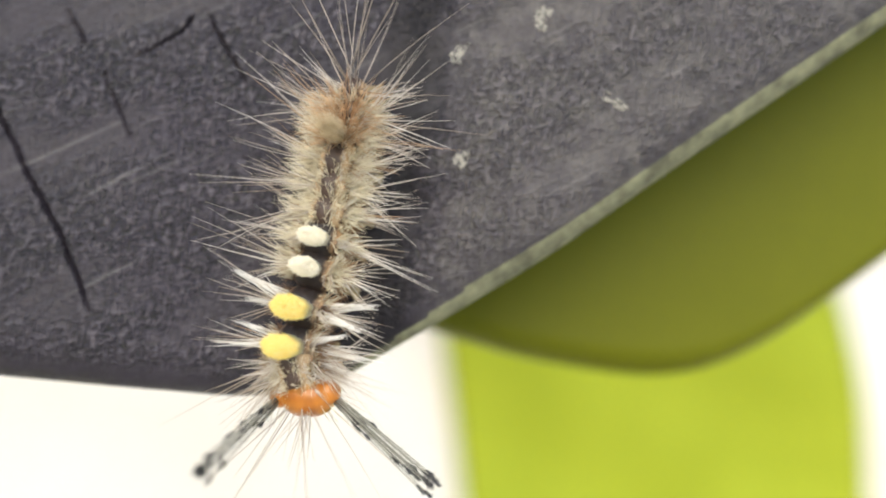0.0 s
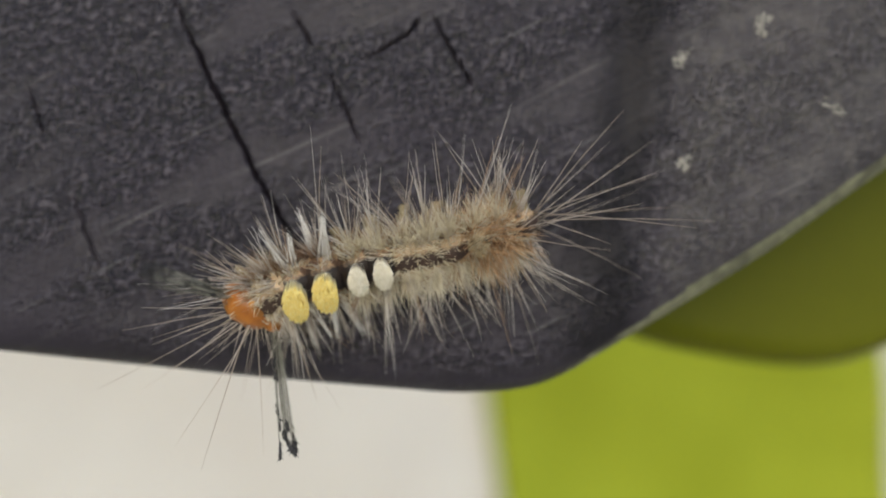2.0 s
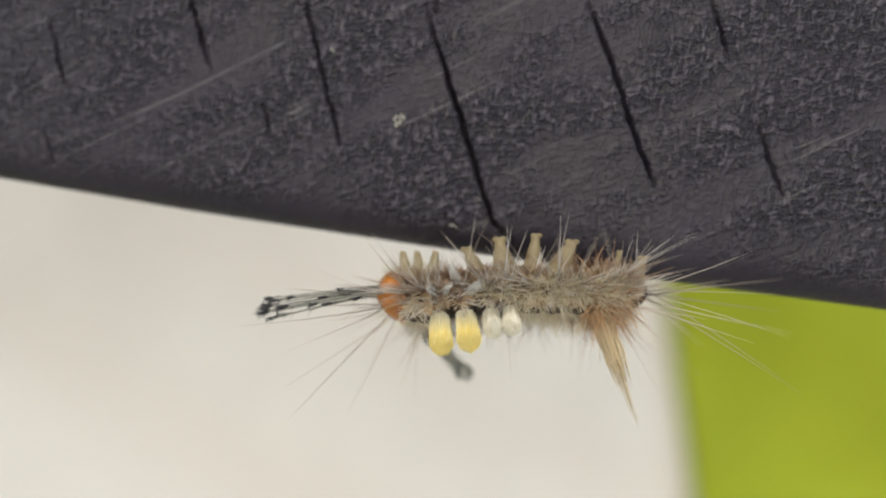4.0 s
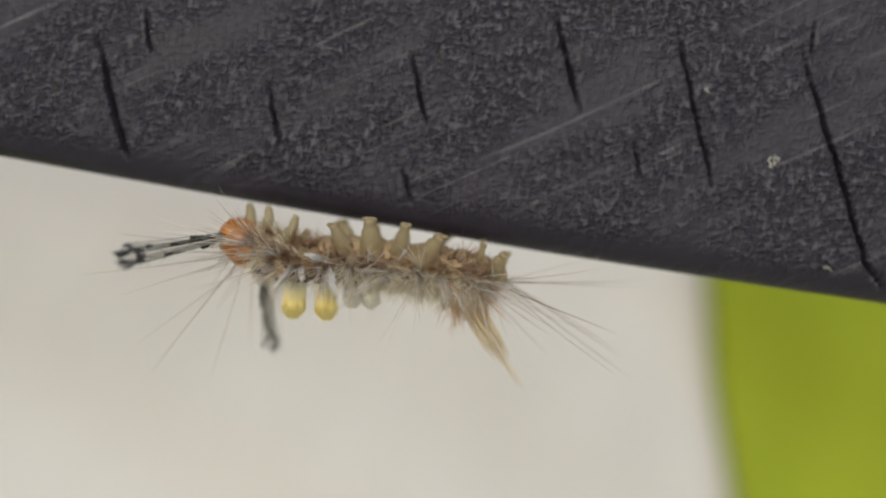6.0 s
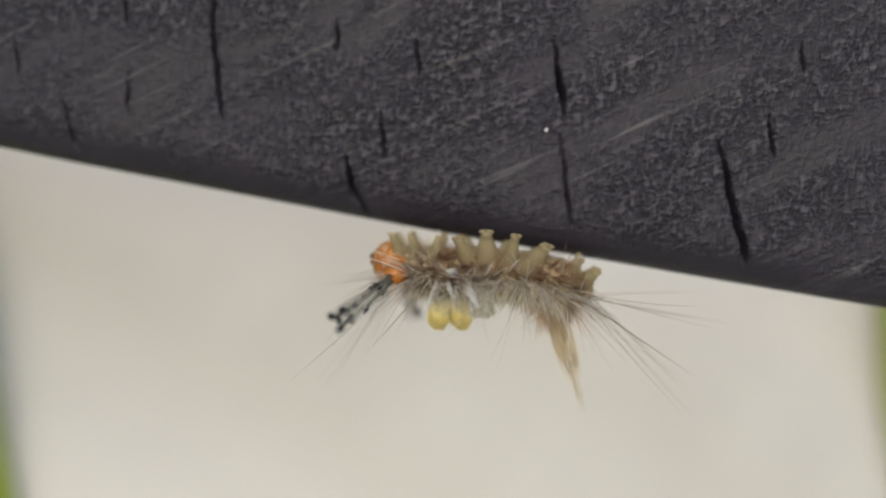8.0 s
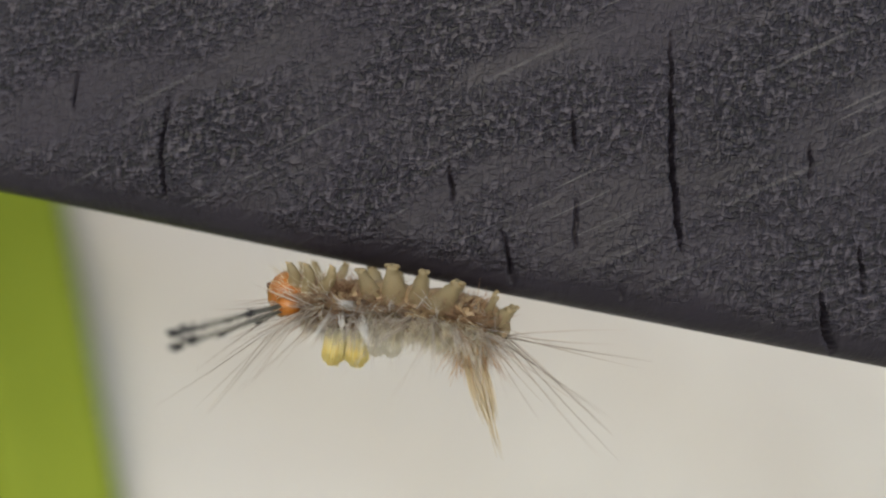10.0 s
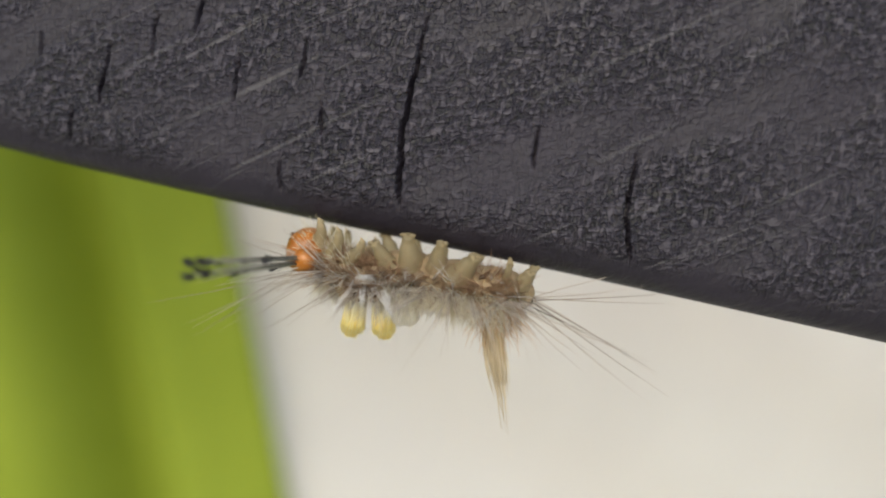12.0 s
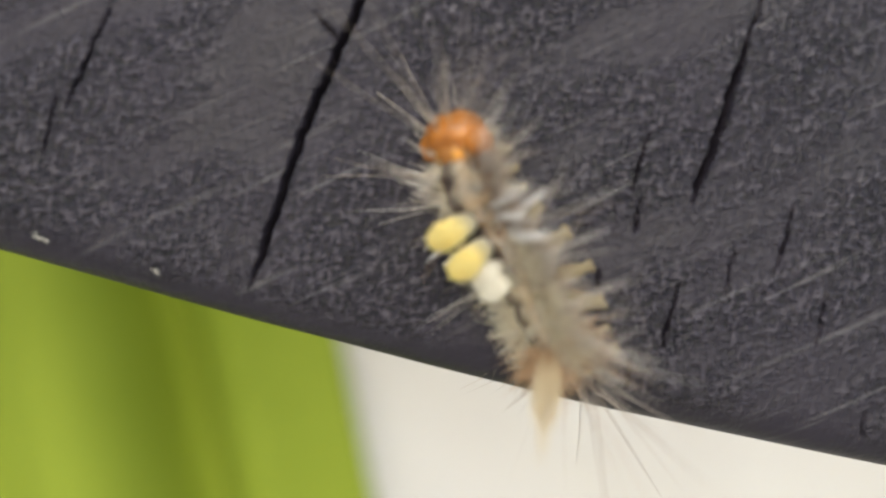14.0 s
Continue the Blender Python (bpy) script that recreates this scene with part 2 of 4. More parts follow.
RUMP = hair_material("rump_bristles", (0.45, 0.265, 0.14), (0.86, 0.62, 0.40), 0.35, 0.1)
DOWN = hair_material("brown_down", (0.19, 0.095, 0.055), (0.56, 0.38, 0.25), 0.5)
FELT = hair_material("cream_felt", (0.70, 0.62, 0.45), (0.94, 0.90, 0.77), 0.3, 0.24)
LONGHAIR = hair_material("grey_bristles", (0.26, 0.21, 0.17), (0.62, 0.55, 0.49), 0.3)
WHITE = hair_material("white_plume", (0.86, 0.85, 0.83), (0.96, 0.95, 0.94), 0.25, 0.15)
YELLOW = hair_material("yellow_tuft", (0.97, 0.80, 0.26), (0.99, 0.91, 0.46), 0.35, 0.06, (0.98, 0.96, 0.84), (0.0022, 0.0044))
CREAM = hair_material("cream_tuft", (0.80, 0.76, 0.62), (0.92, 0.89, 0.80), 0.25)
GREYSTEM = hair_material("grey_stem", (0.14, 0.14, 0.12), (0.62, 0.61, 0.55), 0.45, 0.3)
BLACK = hair_material("black_plume", (0.010, 0.010, 0.012), (0.03, 0.03, 0.035), 0.1)


# ---- building helpers ----
def from_arrays(name, verts, faces, mats, parent=None, label="", smooth=True, which=None):
    me = bpy.data.meshes.new(name)
    me.from_pydata([tuple(v) for v in verts], [], [tuple(int(i) for i in f) for f in faces])
    for m in mats if isinstance(mats, (list, tuple)) else [mats]:
        me.materials.append(m)
    me.polygons.foreach_set("use_smooth", [smooth] * len(me.polygons))
    if which is not None:
        me.polygons.foreach_set("material_index", which)
    ob = new(name, me)
    ob.parent = parent
    if label:
        tagged(ob, label)
    return ob


def part(name, bm, mat, parent=None, label="", smooth=True):
    me = bpy.data.meshes.new(name)
    bm.to_mesh(me)
    bm.free()
    me.materials.append(mat)
    me.polygons.foreach_set("use_smooth", [smooth] * len(me.polygons))
    ob = new(name, me)
    ob.parent = parent
    if label:
        tagged(ob, label)
    return ob


class Soup:
    """Vertices and faces gathered for one mesh, in mm."""

    def __init__(self):
        self.v, self.f = [], []

    def tube(self, path, radii, sides=3):
        """A tapered tube along a path; a last radius of 0 ends in a point."""
        path = [Vector(p) for p in path]
        start = len(self.v)
        ahead = (path[-1] - path[0]).normalized()
        u = ahead.orthogonal().normalized()
        w = ahead.cross(u)
        for p, r in zip(path, radii):
            for k in range(sides):
                a = 2 * math.pi * k / sides
                self.v.append((p + (u * math.cos(a) + w * math.sin(a)) * r) * MM)
        for ring in range(len(path) - 1):
            for k in range(sides):
                a, b = start + ring * sides + k, start + ring * sides + (k + 1) % sides
                self.f.append((a, b, b + sides, a + sides))
        self.f.append(tuple(start + sides - 1 - k for k in range(sides)))
        end = len(self.v) - sides
        self.f.append(tuple(end + k for k in range(sides)))

    def hair(self, root, ahead, length, radius, bend=0.15, rnd=random):
        root, ahead = Vector(root), Vector(ahead).normalized()
        side = Vector((rnd.uniform(-1, 1), rnd.uniform(-1, 1), rnd.uniform(-1, 1))) * bend
        path = [root + ahead * length * u + side * length * u * u for u in (0, 0.3, 0.62, 1.0)]
        self.tube(path, (radius, radius * 0.9, radius * 0.65, radius * 0.16))

    def ball(self, centre, size, rings=8, sides=12, bulge=None):
        centre, start = Vector(centre), len(self.v)
        for i in range(rings + 1):
            a = math.pi * i / rings
            for k in range(sides):
                b = 2 * math.pi * k / sides
                d = Vector((math.cos(a), math.sin(a) * math.cos(b), math.sin(a) * math.sin(b)))
                s = bulge(d) if bulge else 1.0
                self.v.append((centre + Vector((d.x * size[0], d.y * size[1], d.z * size[2])) * s) * MM)
        for i in range(rings):
            for k in range(sides):
                a, b = start + i * sides + k, start + i * sides + (k + 1) % sides
                self.f.append((a, a + sides, b + sides, b))

    def out(self, name, mat, parent=None, label=""):
        return from_arrays(name, self.v, self.f, mat, parent, label)


# ---- setting: ground, white sheeting, lime panels, curved olive bracket ----
def smooth(x):
    x = np.clip(x, 0, 1)
    return x * x * (3 - 2 * x)


def ground():
    bm = bmesh.new()
    bmesh.ops.create_grid(bm, x_segments=40, y_segments=40, size=60)
    ob = part("ground", bm, PAVING)
    ob.location.z = -0.75
    tagged(ob, "pale concrete paving below the board", "ground", kind="structure")


def sheet(name, left, right, low, high, y, mat, relief, step=0.012, thick=0.003):
    """A hanging sheet: left and right give its edges by height, relief its depth by place, all in metres."""
    nx = max(8, int((right(0) - left(0)) / step))
    nz = int((high - low) / step)
    verts, faces = [], []
    for back in (0, 1):
        for j in range(nz + 1):
            z = low + (high - low) * j / nz
            for i in range(nx + 1):
                x = left(z) + (right(z) - left(z)) * i / nx
                verts.append((x, y + relief(x, z) + back * thick, z))
    n = (nx + 1) * (nz + 1)
    at = lambda i, j, b: b * n + j * (nx + 1) + i
    for j in range(nz):
        for i in range(nx):
            faces.append((at(i, j, 0), at(i + 1, j, 0), at(i + 1, j + 1, 0), at(i, j + 1, 0)))
            faces.append((at(i, j, 1), at(i, j + 1, 1), at(i + 1, j + 1, 1), at(i + 1, j, 1)))
    for j in range(nz):
        faces.append((at(0, j, 0), at(0, j + 1, 0), at(0, j + 1, 1), at(0, j, 1)))
        faces.append((at(nx, j, 0), at(nx, j, 1), at(nx, j + 1, 1), at(nx, j + 1, 0)))
    for i in range(nx):
        faces.append((at(i, 0, 0), at(i, 0, 1), at(i + 1, 0, 1), at(i + 1, 0, 0)))
        faces.append((at(i, nz, 0), at(i + 1, nz, 0), at(i + 1, nz, 1), at(i, nz, 1)))
    return from_arrays(name, verts, faces, mat)


def slant(e):
    """The sheeting slopes forward to the nearer panel's edge and falls back behind it."""
    return float(np.interp(e, [-0.31, -0.29, -0.275, -0.263, 0.08, 0.13], [-0.01, -0.062, -0.097, -0.125, -0.013, 0.0]))


def lime_relief(x, z):
    return white_relief(x, z) - slant(x + 0.387 * z)


def white_relief(x, z):
    u = x * 0.35 + z
    return slant(x + 0.387 * z) + 0.0055 * math.sin(u * 31 + 1.3 * math.sin(x * 4)) + 0.0026 * math.sin(u * 67 + x * 9) + 0.003 * noise.noise((x * 3, z * 5, 0.3))


def pleat(x, centre, wide, deep):
    d = (x - centre) / wide
    return deep * math.exp(-d * d)


def backdrop():
    wall = sheet("wall_back", lambda z: -1.3, lambda z: 1.3, -0.75, 0.9, 0.297, SHEET, white_relief, 0.008, 0.02)
    tagged(wall, "creased white sheeting stretched behind the board", "wall", kind="structure")
    low, high = -0.75, 0.9
    one = sheet("green_panel", lambda z: 0.144 - 0.283 * z, lambda z: 0.339 - 0.263 * z, low, high, 0.288, LIME, lime_relief, 0.012)
    tagged(one, "lime green fabric panel hung on white sheeting", "panel", group="lime panels")

    def pleated(x, z):
        """The nearer panel dips into one deep pleat."""
        d = -0.232 - (x + 0.387 * z)
        return pleat(d, 0.060, 0.0115, 0.028) - pleat(d, 0.033, 0.013, 0.008) - pleat(d, 0.092, 0.02, 0.014) + 0.002 * math.sin(d * 60 + z * 5)

    two = sheet("green_panel", lambda z: -0.60 - 0.387 * z, lambda z: -0.232 - 0.387 * z, low, high, 0.170, MOSS, pleated, 0.004)
    tagged(two, "lime green fabric panel with a deep vertical pleat", "panel", group="lime panels")


def bracket():
    """A curved, moulded green bracket behind the sloping end of the board."""
    xs = np.linspace(0.135, 0.36, 90)
    low = np.interp(xs * 1000, [135, 150, 160, 170, 176, 182, 188, 196, 206, 220, 252, 300, 360], [7.6, 5.2, 3.8, 3.5, 3.6, 4.3, 6.6, 12.3, 21.8, 36, 66, 106, 150]) * MM
    low = np.convolve(np.pad(low, 1, "edge"), np.ones(3) / 3, "valid")
    ob = new("bracket")
    ob.location = (0.165, 0.027, 0.005)
    tagged(ob, "curved olive green plastic bracket behind the board's end", "bracket")
    # across the plate and across its rolled lower rim: depth and height over the lower edge
    plate = [(0.0001, 0.10), (0.0001, 0.0042), (0.0099, 0.0042), (0.0099, 0.10)]
    rim = [(0.005 + 0.005 * math.sin(a), 0.0042 - 0.0042 * math.cos(a)) for a in (2 * math.pi * k / 14 for k in range(14))]
    for name, ring in (("plate", plate), ("rim", rim)):
        verts = [(x - ob.location.x, dy, z + dz - ob.location.z) for x, z in zip(xs, low) for dy, dz in ring]
        n, faces = len(ring), []
        for i in range(len(xs) - 1):
            for k in range(n):
                a, b = i * n + k, i * n + (k + 1) % n
                faces.append((a, a + n, b + n, b))
        faces.append(tuple(range(n)))
        faces.append(tuple(len(verts) - 1 - k for k in range(n)))
        from_arrays(name, verts, faces, OLIVE, ob, "rounded lower rim" if name == "rim" else "", smooth=name == "rim")
    return ob


# ---- the board: end grain with radial drying cracks, in mm until built ----
CRACKS = []


def crack(wide, *points):
    CRACKS.append((wide, points))


crack(0.64, (92.6, 34.3), (98.3, 25.6), (104.2, 17.0), (108.8, 11.3), (113.1, 4.0))
crack(0.33, (120.0, 36.7), (122.7, 33.3), (125.3, 29.9))
crack(0.28, (110.2, 28.9), (114.4, 22.1))
crack(0.44, (113.2, 30.9), (117.6, 34.3), (118.8, 36.2))
crack(0.28, (105.1, 35.0), (107.9, 31.7))
crack(0.33, (85.4, 12.0), (89.3, 5.1))
crack(0.60, (50.8, 18.1), (56.4, 7.3), (61.1, -2.1), (64.3, -4.8))
crack(0.49, (66.9, 20.8), (70.2, 15.6), (73.0, 10.2), (76.8, 3.8))
crack(0.33, (78.9, 22.9), (81.2, 18.3))
crack(0.28, (26.9, 14.1), (29.5, 9.2))
crack(0.49, (12.0, 10.7), (14.8, 3.9))
crack(0.33, (13.2, -1.3), (14.9, -4.5))
crack(0.49, (25.6, 17.6), (29.9, 7.9))
crack(0.44, (38.3, 17.4), (41.4, 9.9), (44.6, 2.6))
crack(0.28, (35.8, 5.5), (37.3, 2.3))
crack(0.39, (51.7, 20.8), (52.0, 17.4))
crack(0.88, (-37.8, 14.4), (-35.4, 7.1))
crack(0.44, (-35.5, 5.0), (-32.6, -4.9))
crack(0.82, (-57.0, -0.7), (-55.5, -4.3), (-53.6, -6.5))
crack(0.82, (-19.8, 7.2), (-16.7, -0.5), (-14.4, -5.4))
crack(0.49, (-54.1, 4.3), (-53.0, -0.0))
crack(0.44, (-1.8, 5.3), (0.4, -0.7))
crack(0.39, (-51.7, 12.4), (-50.8, 8.9))
crack(0.39, (-15.4, 10.4), (-14.1, 6.3))
crack(0.39, (-13.4, 17.9), (-12.7, 15.2))
crack(0.33, (-2.6, 19.5), (-1.9, 17.1))
crack(0.60, (-75.0, 21.6), (-72.6, 8.5), (-70.5, 1.0))
crack(0.49, (-122.6, 7.8), (-122.4, 1.6), (-121.1, -2.2))
crack(0.33, (-83.0, 13.0), (-82.2, 9.2))
crack(0.39, (-93.9, 5.6), (-93.0, 2.4))
crack(0.33, (-76.0, -2.7), (-74.8, -4.7))
crack(0.28, (-81.3, 4.3), (-80.5, -0.1))
crack(0.33, (-60.2, 13.3), (-59.7, 10.0))
crack(0.66, (-144.4, 17.6), (-145.0, 6.3), (-144.1, -1.0))
crack(0.60, (-87.8, 0.3), (-85.3, -5.8))
crack(0.39, (-171.0, 13.7), (-171.1, 9.7))
crack(0.49, (-155.8, 13.4), (-155.7, 10.0))
crack(0.39, (-162.1, 11.1), (-162.1, 6.5))
crack(0.28, (-153.3, 7.8), (-152.9, 4.8))
crack(0.33, (-156.5, 1.3), (-156.1, -1.8))
crack(0.44, (-132.2, 8.9), (-131.8, 5.0))
crack(0.55, (-166.5, 18.7), (-166.9, 12.6))
crack(0.60, (-175.4, 10.1), (-175.9, 3.9))
crack(0.49, (-178.4, 3.2), (-178.5, -0.3))
crack(0.28, (-182.8, 10.1), (-182.6, 7.9))
crack(0.49, (-180.3, 16.7), (-180.0, 13.9))
crack(0.99, (-208.2, 38.3), (-207.3, 30.6), (-210.7, 17.6), (-213.1, 2.9))
crack(0.44, (-180.6, 22.7), (-181.0, 17.4))
crack(0.44, (-232.3, 17.2), (-232.8, 12.1))
crack(0.55, (-228.4, 27.2), (-231.4, 16.1))
crack(0.99, (-172.8, 36.1), (-174.3, 24.3), (-175.6, 17.3))
crack(0.39, (-211.2, 28.0), (-208.9, 26.1))


def board_edge(x):
    """The height of the board's lower edge, in mm, along x in mm."""
    return np.interp(x, [-400, -265, -236, -214, -195, -180, -155, -137, -115, -87, -47, -16, 8, 30, 55, 79, 104, 115, 122, 128, 131, 133.5, 135.5, 137.3, 139, 142, 145, 150, 156, 161, 169, 469],
                     [22, 5.6, 2.4, 0.1, -1.6, -2.7, -3.7, -4.2, -4.9, -5.9, -6.8, -6.9, -6.9, -6.8, -6.2, -5.5, -4.4, -3.8, -3.3, -2.9, -2.4, -1.9, -1.4, -0.6, 0.3, 2.6, 5.0, 9.0, 13.9, 18.2, 25.8, 301.8])


def board():
    rnd = np.random.RandomState(4)
    xs = np.concatenate([np.arange(-420, -245, 2.5), np.arange(-245, 176, 0.165), np.arange(176, 205, 0.6), np.arange(205, 330, 2.5)])
    even = np.arange(-420, 331, 0.5)
    edge = np.interp(xs, even, np.convolve(np.pad(board_edge(even), 4, "reflect", reflect_type="odd"), np.ones(9) / 9, "valid"))
    slope = np.gradient(edge, xs)
    up = np.concatenate([[0, 0.04, 0.14, 0.32, 0.6, 0.95, 1.35, 1.8, 2.3, 2.8, 3.2], np.arange(3.5, 46, 0.3), [50, 60, 75]])
    X = np.repeat(xs[:, None], len(up), 1)
    Z = edge[:, None] + up[None]
    lean = np.cos(np.arctan(slope))[:, None]
    R, rise = 3.4, 5.2
    d = np.minimum(up[None] * lean, rise)
    Y = R * (1 - np.sqrt(np.maximum(1 - ((rise - d) / rise) ** 2, 0)))
    # gentle unevenness of the face and edge
    Y = Y + 0.10 * np.sin(X * 0.21 + 2 * np.sin(Z * 0.09)) * np.sin(Z * 0.33 + X * 0.05)
    u = X * math.cos(radians(35)) + Z * math.sin(radians(35))
    v = -X * math.sin(radians(35)) + Z * math.cos(radians(35))
    for c in np.arange(-190, 190, 2.3):
        c = c + rnd.uniform(-1, 1)
        a = rnd.uniform(0, 0.07)
        run = smooth(np.sin(u * rnd.uniform(0.05, 0.12) + rnd.uniform(0, 6)) + 0.3)
        Y -= a * run * np.exp(-(((v - c) / 0.22) ** 2))
    for wide, points in CRACKS:
        pts = [np.array(p) for p in points]
        for n, (a, b) in enumerate(zip(pts[:-1], pts[1:])):
            i0, i1 = np.searchsorted(xs, [min(a[0], b[0]) - 3, max(a[0], b[0]) + 3])
            x, z = X[i0:i1], Z[i0:i1]
            ab = b - a
            s = np.clip(((x - a[0]) * ab[0] + (z - a[1]) * ab[1]) / (ab @ ab), 0, 1)
            wob = 0.07 * np.sin(z * 1.3 + a[0]) + 0.05 * np.sin(z * 3.1 + a[1])
            off = np.hypot(x - a[0] - s * ab[0] + wob, z - a[1] - s * ab[1])
            taper = np.ones_like(s)
            if n == 0:
                taper *= smooth(0.1 + s * 1.3)
            if n == len(pts) - 2:
                taper *= smooth(0.15 + (1 - s) * 2.5)
            w = np.maximum(wide * 0.28 * taper, 0.11)
            Y[i0:i1] = np.maximum(Y[i0:i1], (0.4 + 3.2 * wide * taper) * smooth(1.55 - off / w))
    # a shallow upright hollow near the sloping end
    Y += 0.5 * np.exp(-(((X - 142.0 + 0.17 * (Z - 30)) / 2.2) ** 2)) * smooth((Z - 12) / 10)
    m, n = X.shape
    verts = np.stack([X, Y, Z], -1).reshape(-1, 3) * MM
    rows = np.arange(m * n).reshape(m, n)
    faces = np.stack([rows[:-1, :-1], rows[1:, :-1], rows[1:, 1:], rows[:-1, 1:]], -1).reshape(-1, 4)
    # faces along the sloping edge take the painted reflected light
    which = (up[None, :-1] * lean[:-1] < 1.4 * np.clip((X[:-1, :-1] - 137) / 14, 0, 1)).astype(int).ravel()
    # underside, back and top
    deep = [6.0, 9.5, 13.0]
    extra = [verts]
    count = len(verts)
    strips = [rows[:, 0]]
    for y in deep:
        strip = np.stack([xs, np.full(m, y), edge + 0.05 * (y - R)], -1) * MM
        extra.append(strip)
        strips.append(np.arange(count, count + m))
        count += m
    for y in (13.0, 7.0):
        strip = np.stack([xs, np.full(m, y), edge + 75], -1) * MM
        extra.append(strip)
        strips.append(np.arange(count, count + m))
        count += m
    strips.append(rows[:, -1])
    more = [np.stack([a[:-1], b[:-1], b[1:], a[1:]], -1) for a, b in zip(strips[:-1], strips[1:])]
    allf = np.concatenate([faces] + more)
    which = np.concatenate([which] + [((xs[:-1] > 139) & (k == 0)).astype(int) for k in range(len(more))])
    ends = [np.concatenate([rows[0, :], [s[0] for s in strips[-2:0:-1]]]), np.concatenate([rows[-1, ::-1], [s[-1] for s in strips[1:-1]]])]
    me = bpy.data.meshes.new("face")
    v = np.concatenate(extra)
    me.from_pydata(v.tolist(), [], allf.tolist() + [e.tolist() for e in ends])
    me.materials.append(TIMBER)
    me.materials.append(LIT_EDGE)
    me.polygons.foreach_set("use_smooth", [True] * len(me.polygons))
    me.polygons.foreach_set("material_index", np.concatenate([which, [0, 0]]).astype(np.int32))
    me.update()
    ob = new("timber_board", me)
    tagged(ob, "black painted timber board with drying cracks and rounded lower edge", "board")
    # spacer blocks, up out of sight, carry the board and the bracket on the wall behind
    for x, z in ((-0.405, 0.07), (0.312, 0.19)):
        bm = bmesh.new()
        bmesh.ops.create_cube(bm, size=1, matrix=Matrix.Translation((x, 0.155, z)) @ Matrix.Diagonal((0.02, 0.286, 0.03, 1)))
        bmesh.ops.bevel(bm, geom=bm.edges[:], offset=0.003, segments=2, affect="EDGES")
        part("spacer_block", bm, TIMBER, ob)
    bm = bmesh.new()
    bmesh.ops.create_cube(bm, size=1, matrix=Matrix.Translation((0.165, 0.0198, 0.085)) @ Matrix.Diagonal((0.03, 0.015, 0.02, 1)))
    part("spacer_block", bm, TIMBER, ob)
    return ob


def speck(parent, x, z, wide, tall, turn, name="speck", mat=None, lumps=1):
    s = Soup()
    rnd = random.Random(int(x * 10 + z))
    for k in range(lumps):
        dx, dz = (rnd.uniform(-wide, wide) * 0.9, rnd.uniform(-tall, tall) * 0.9) if lumps > 1 else (0, 0)
        f = rnd.uniform(0.06, 0.22) if lumps > 20 else rnd.uniform(0.16, 0.38) if lumps > 1 else 1
        s.ball((dx, 0, dz), (wide * f, 0.05 if lumps > 1 else 0.10, tall * f), 5, 8, lambda d: 1 + 0.45 * noise.noise(d * 2.5 + Vector((x, k, z))))
    ob = s.out(name, mat or SPECK, parent)
    ob.location, ob.rotation_euler = (x * MM, -0.01 * MM, z * MM), (0, radians(turn), 0)


ground()
backdrop()
bracket()
BOARD = board()
speck(BOARD, 1.7, 17.5, 0.38, 0.62, -25)
speck(BOARD, 50.0, 6.3, 0.5, 0.75, 20, "flake", FLAKE, 14)
speck(BOARD, 42.2, 12.3, 0.35, 0.3, 0, "flake", FLAKE, 9)
for x, z, wide, tall in ((148.8, 25.3, 0.8, 1.1), (147.0, 36.5, 0.8, 1.6), (163.5, 33.4, 1.6, 0.5), (155.0, 41, 1.0, 1.3)):
    speck(BOARD, x, z, wide, tall, 25, "flake", FLAKE, 40)
speck(BOARD, -37, 5.3, 0.18, 0.16, 0)
for x, z, wide, tall in ((-231.8, 4.6, 0.8, 0.3), (-221.5, 3.4, 0.5, 0.25), (57.4, -3.4, 0.5, 0.2)):
    speck(BOARD, x, z, wide, tall, 12, "flake", FLAKE, 10)

# ---- the caterpillar: local x forward, y to its left, z out of its back ----
ORDER = ["head", "collar", "thorax_segment", "thorax_segment", "tuft_segment", "tuft_segment", "tuft_segment", "tuft_segment",
         "body_segment", "body_segment", "body_segment", "pencil_segment", "body_segment", "tail_segment"]
PLACE = [0.0, 0.62, 1.55, 2.5, 3.4, 4.48, 5.42, 6.2, 7.1, 8.0, 8.9, 9.8, 10.6, 11.4]
RADIUS = [1.6, 1.8, 2.0, 2.05, 2.0, 2.05, 2.05, 2.05, 2.05, 2.0, 2.0, 1.95, 1.75, 1.35]


def side_dir(angle, side, fore=0.0):
    """A way out of the body at so many degrees down from the back, leaning forward by fore."""
    a = radians(angle)
    return Vector((fore, side * math.sin(a), math.cos(a)))


def ring_body(soup, r, long):
    soup.ball((0, 0, 0), (long / 2, r, r * 1.12), 10, 18, lambda d: 1 + 0.16 * (1 - abs(d.x)) + 0.03 * math.sin(9 * d.y) * math.cos(7 * d.z))


WART = []


def warts(parent, r):
    for side in (-1, 1):
        for angle in (42, 78, 112):
            if not WART:
                s = Soup()
                s.ball((0, 0, 0), (0.30, 0.28, 0.28), 5, 8)
                ob = s.out("wart", WARTY, parent)
                WART.append(ob.data)
            else:
                ob = new("wart", WART[0])
                ob.parent = parent
            ob.location = side_dir(angle, side) * r * 1.05 * MM


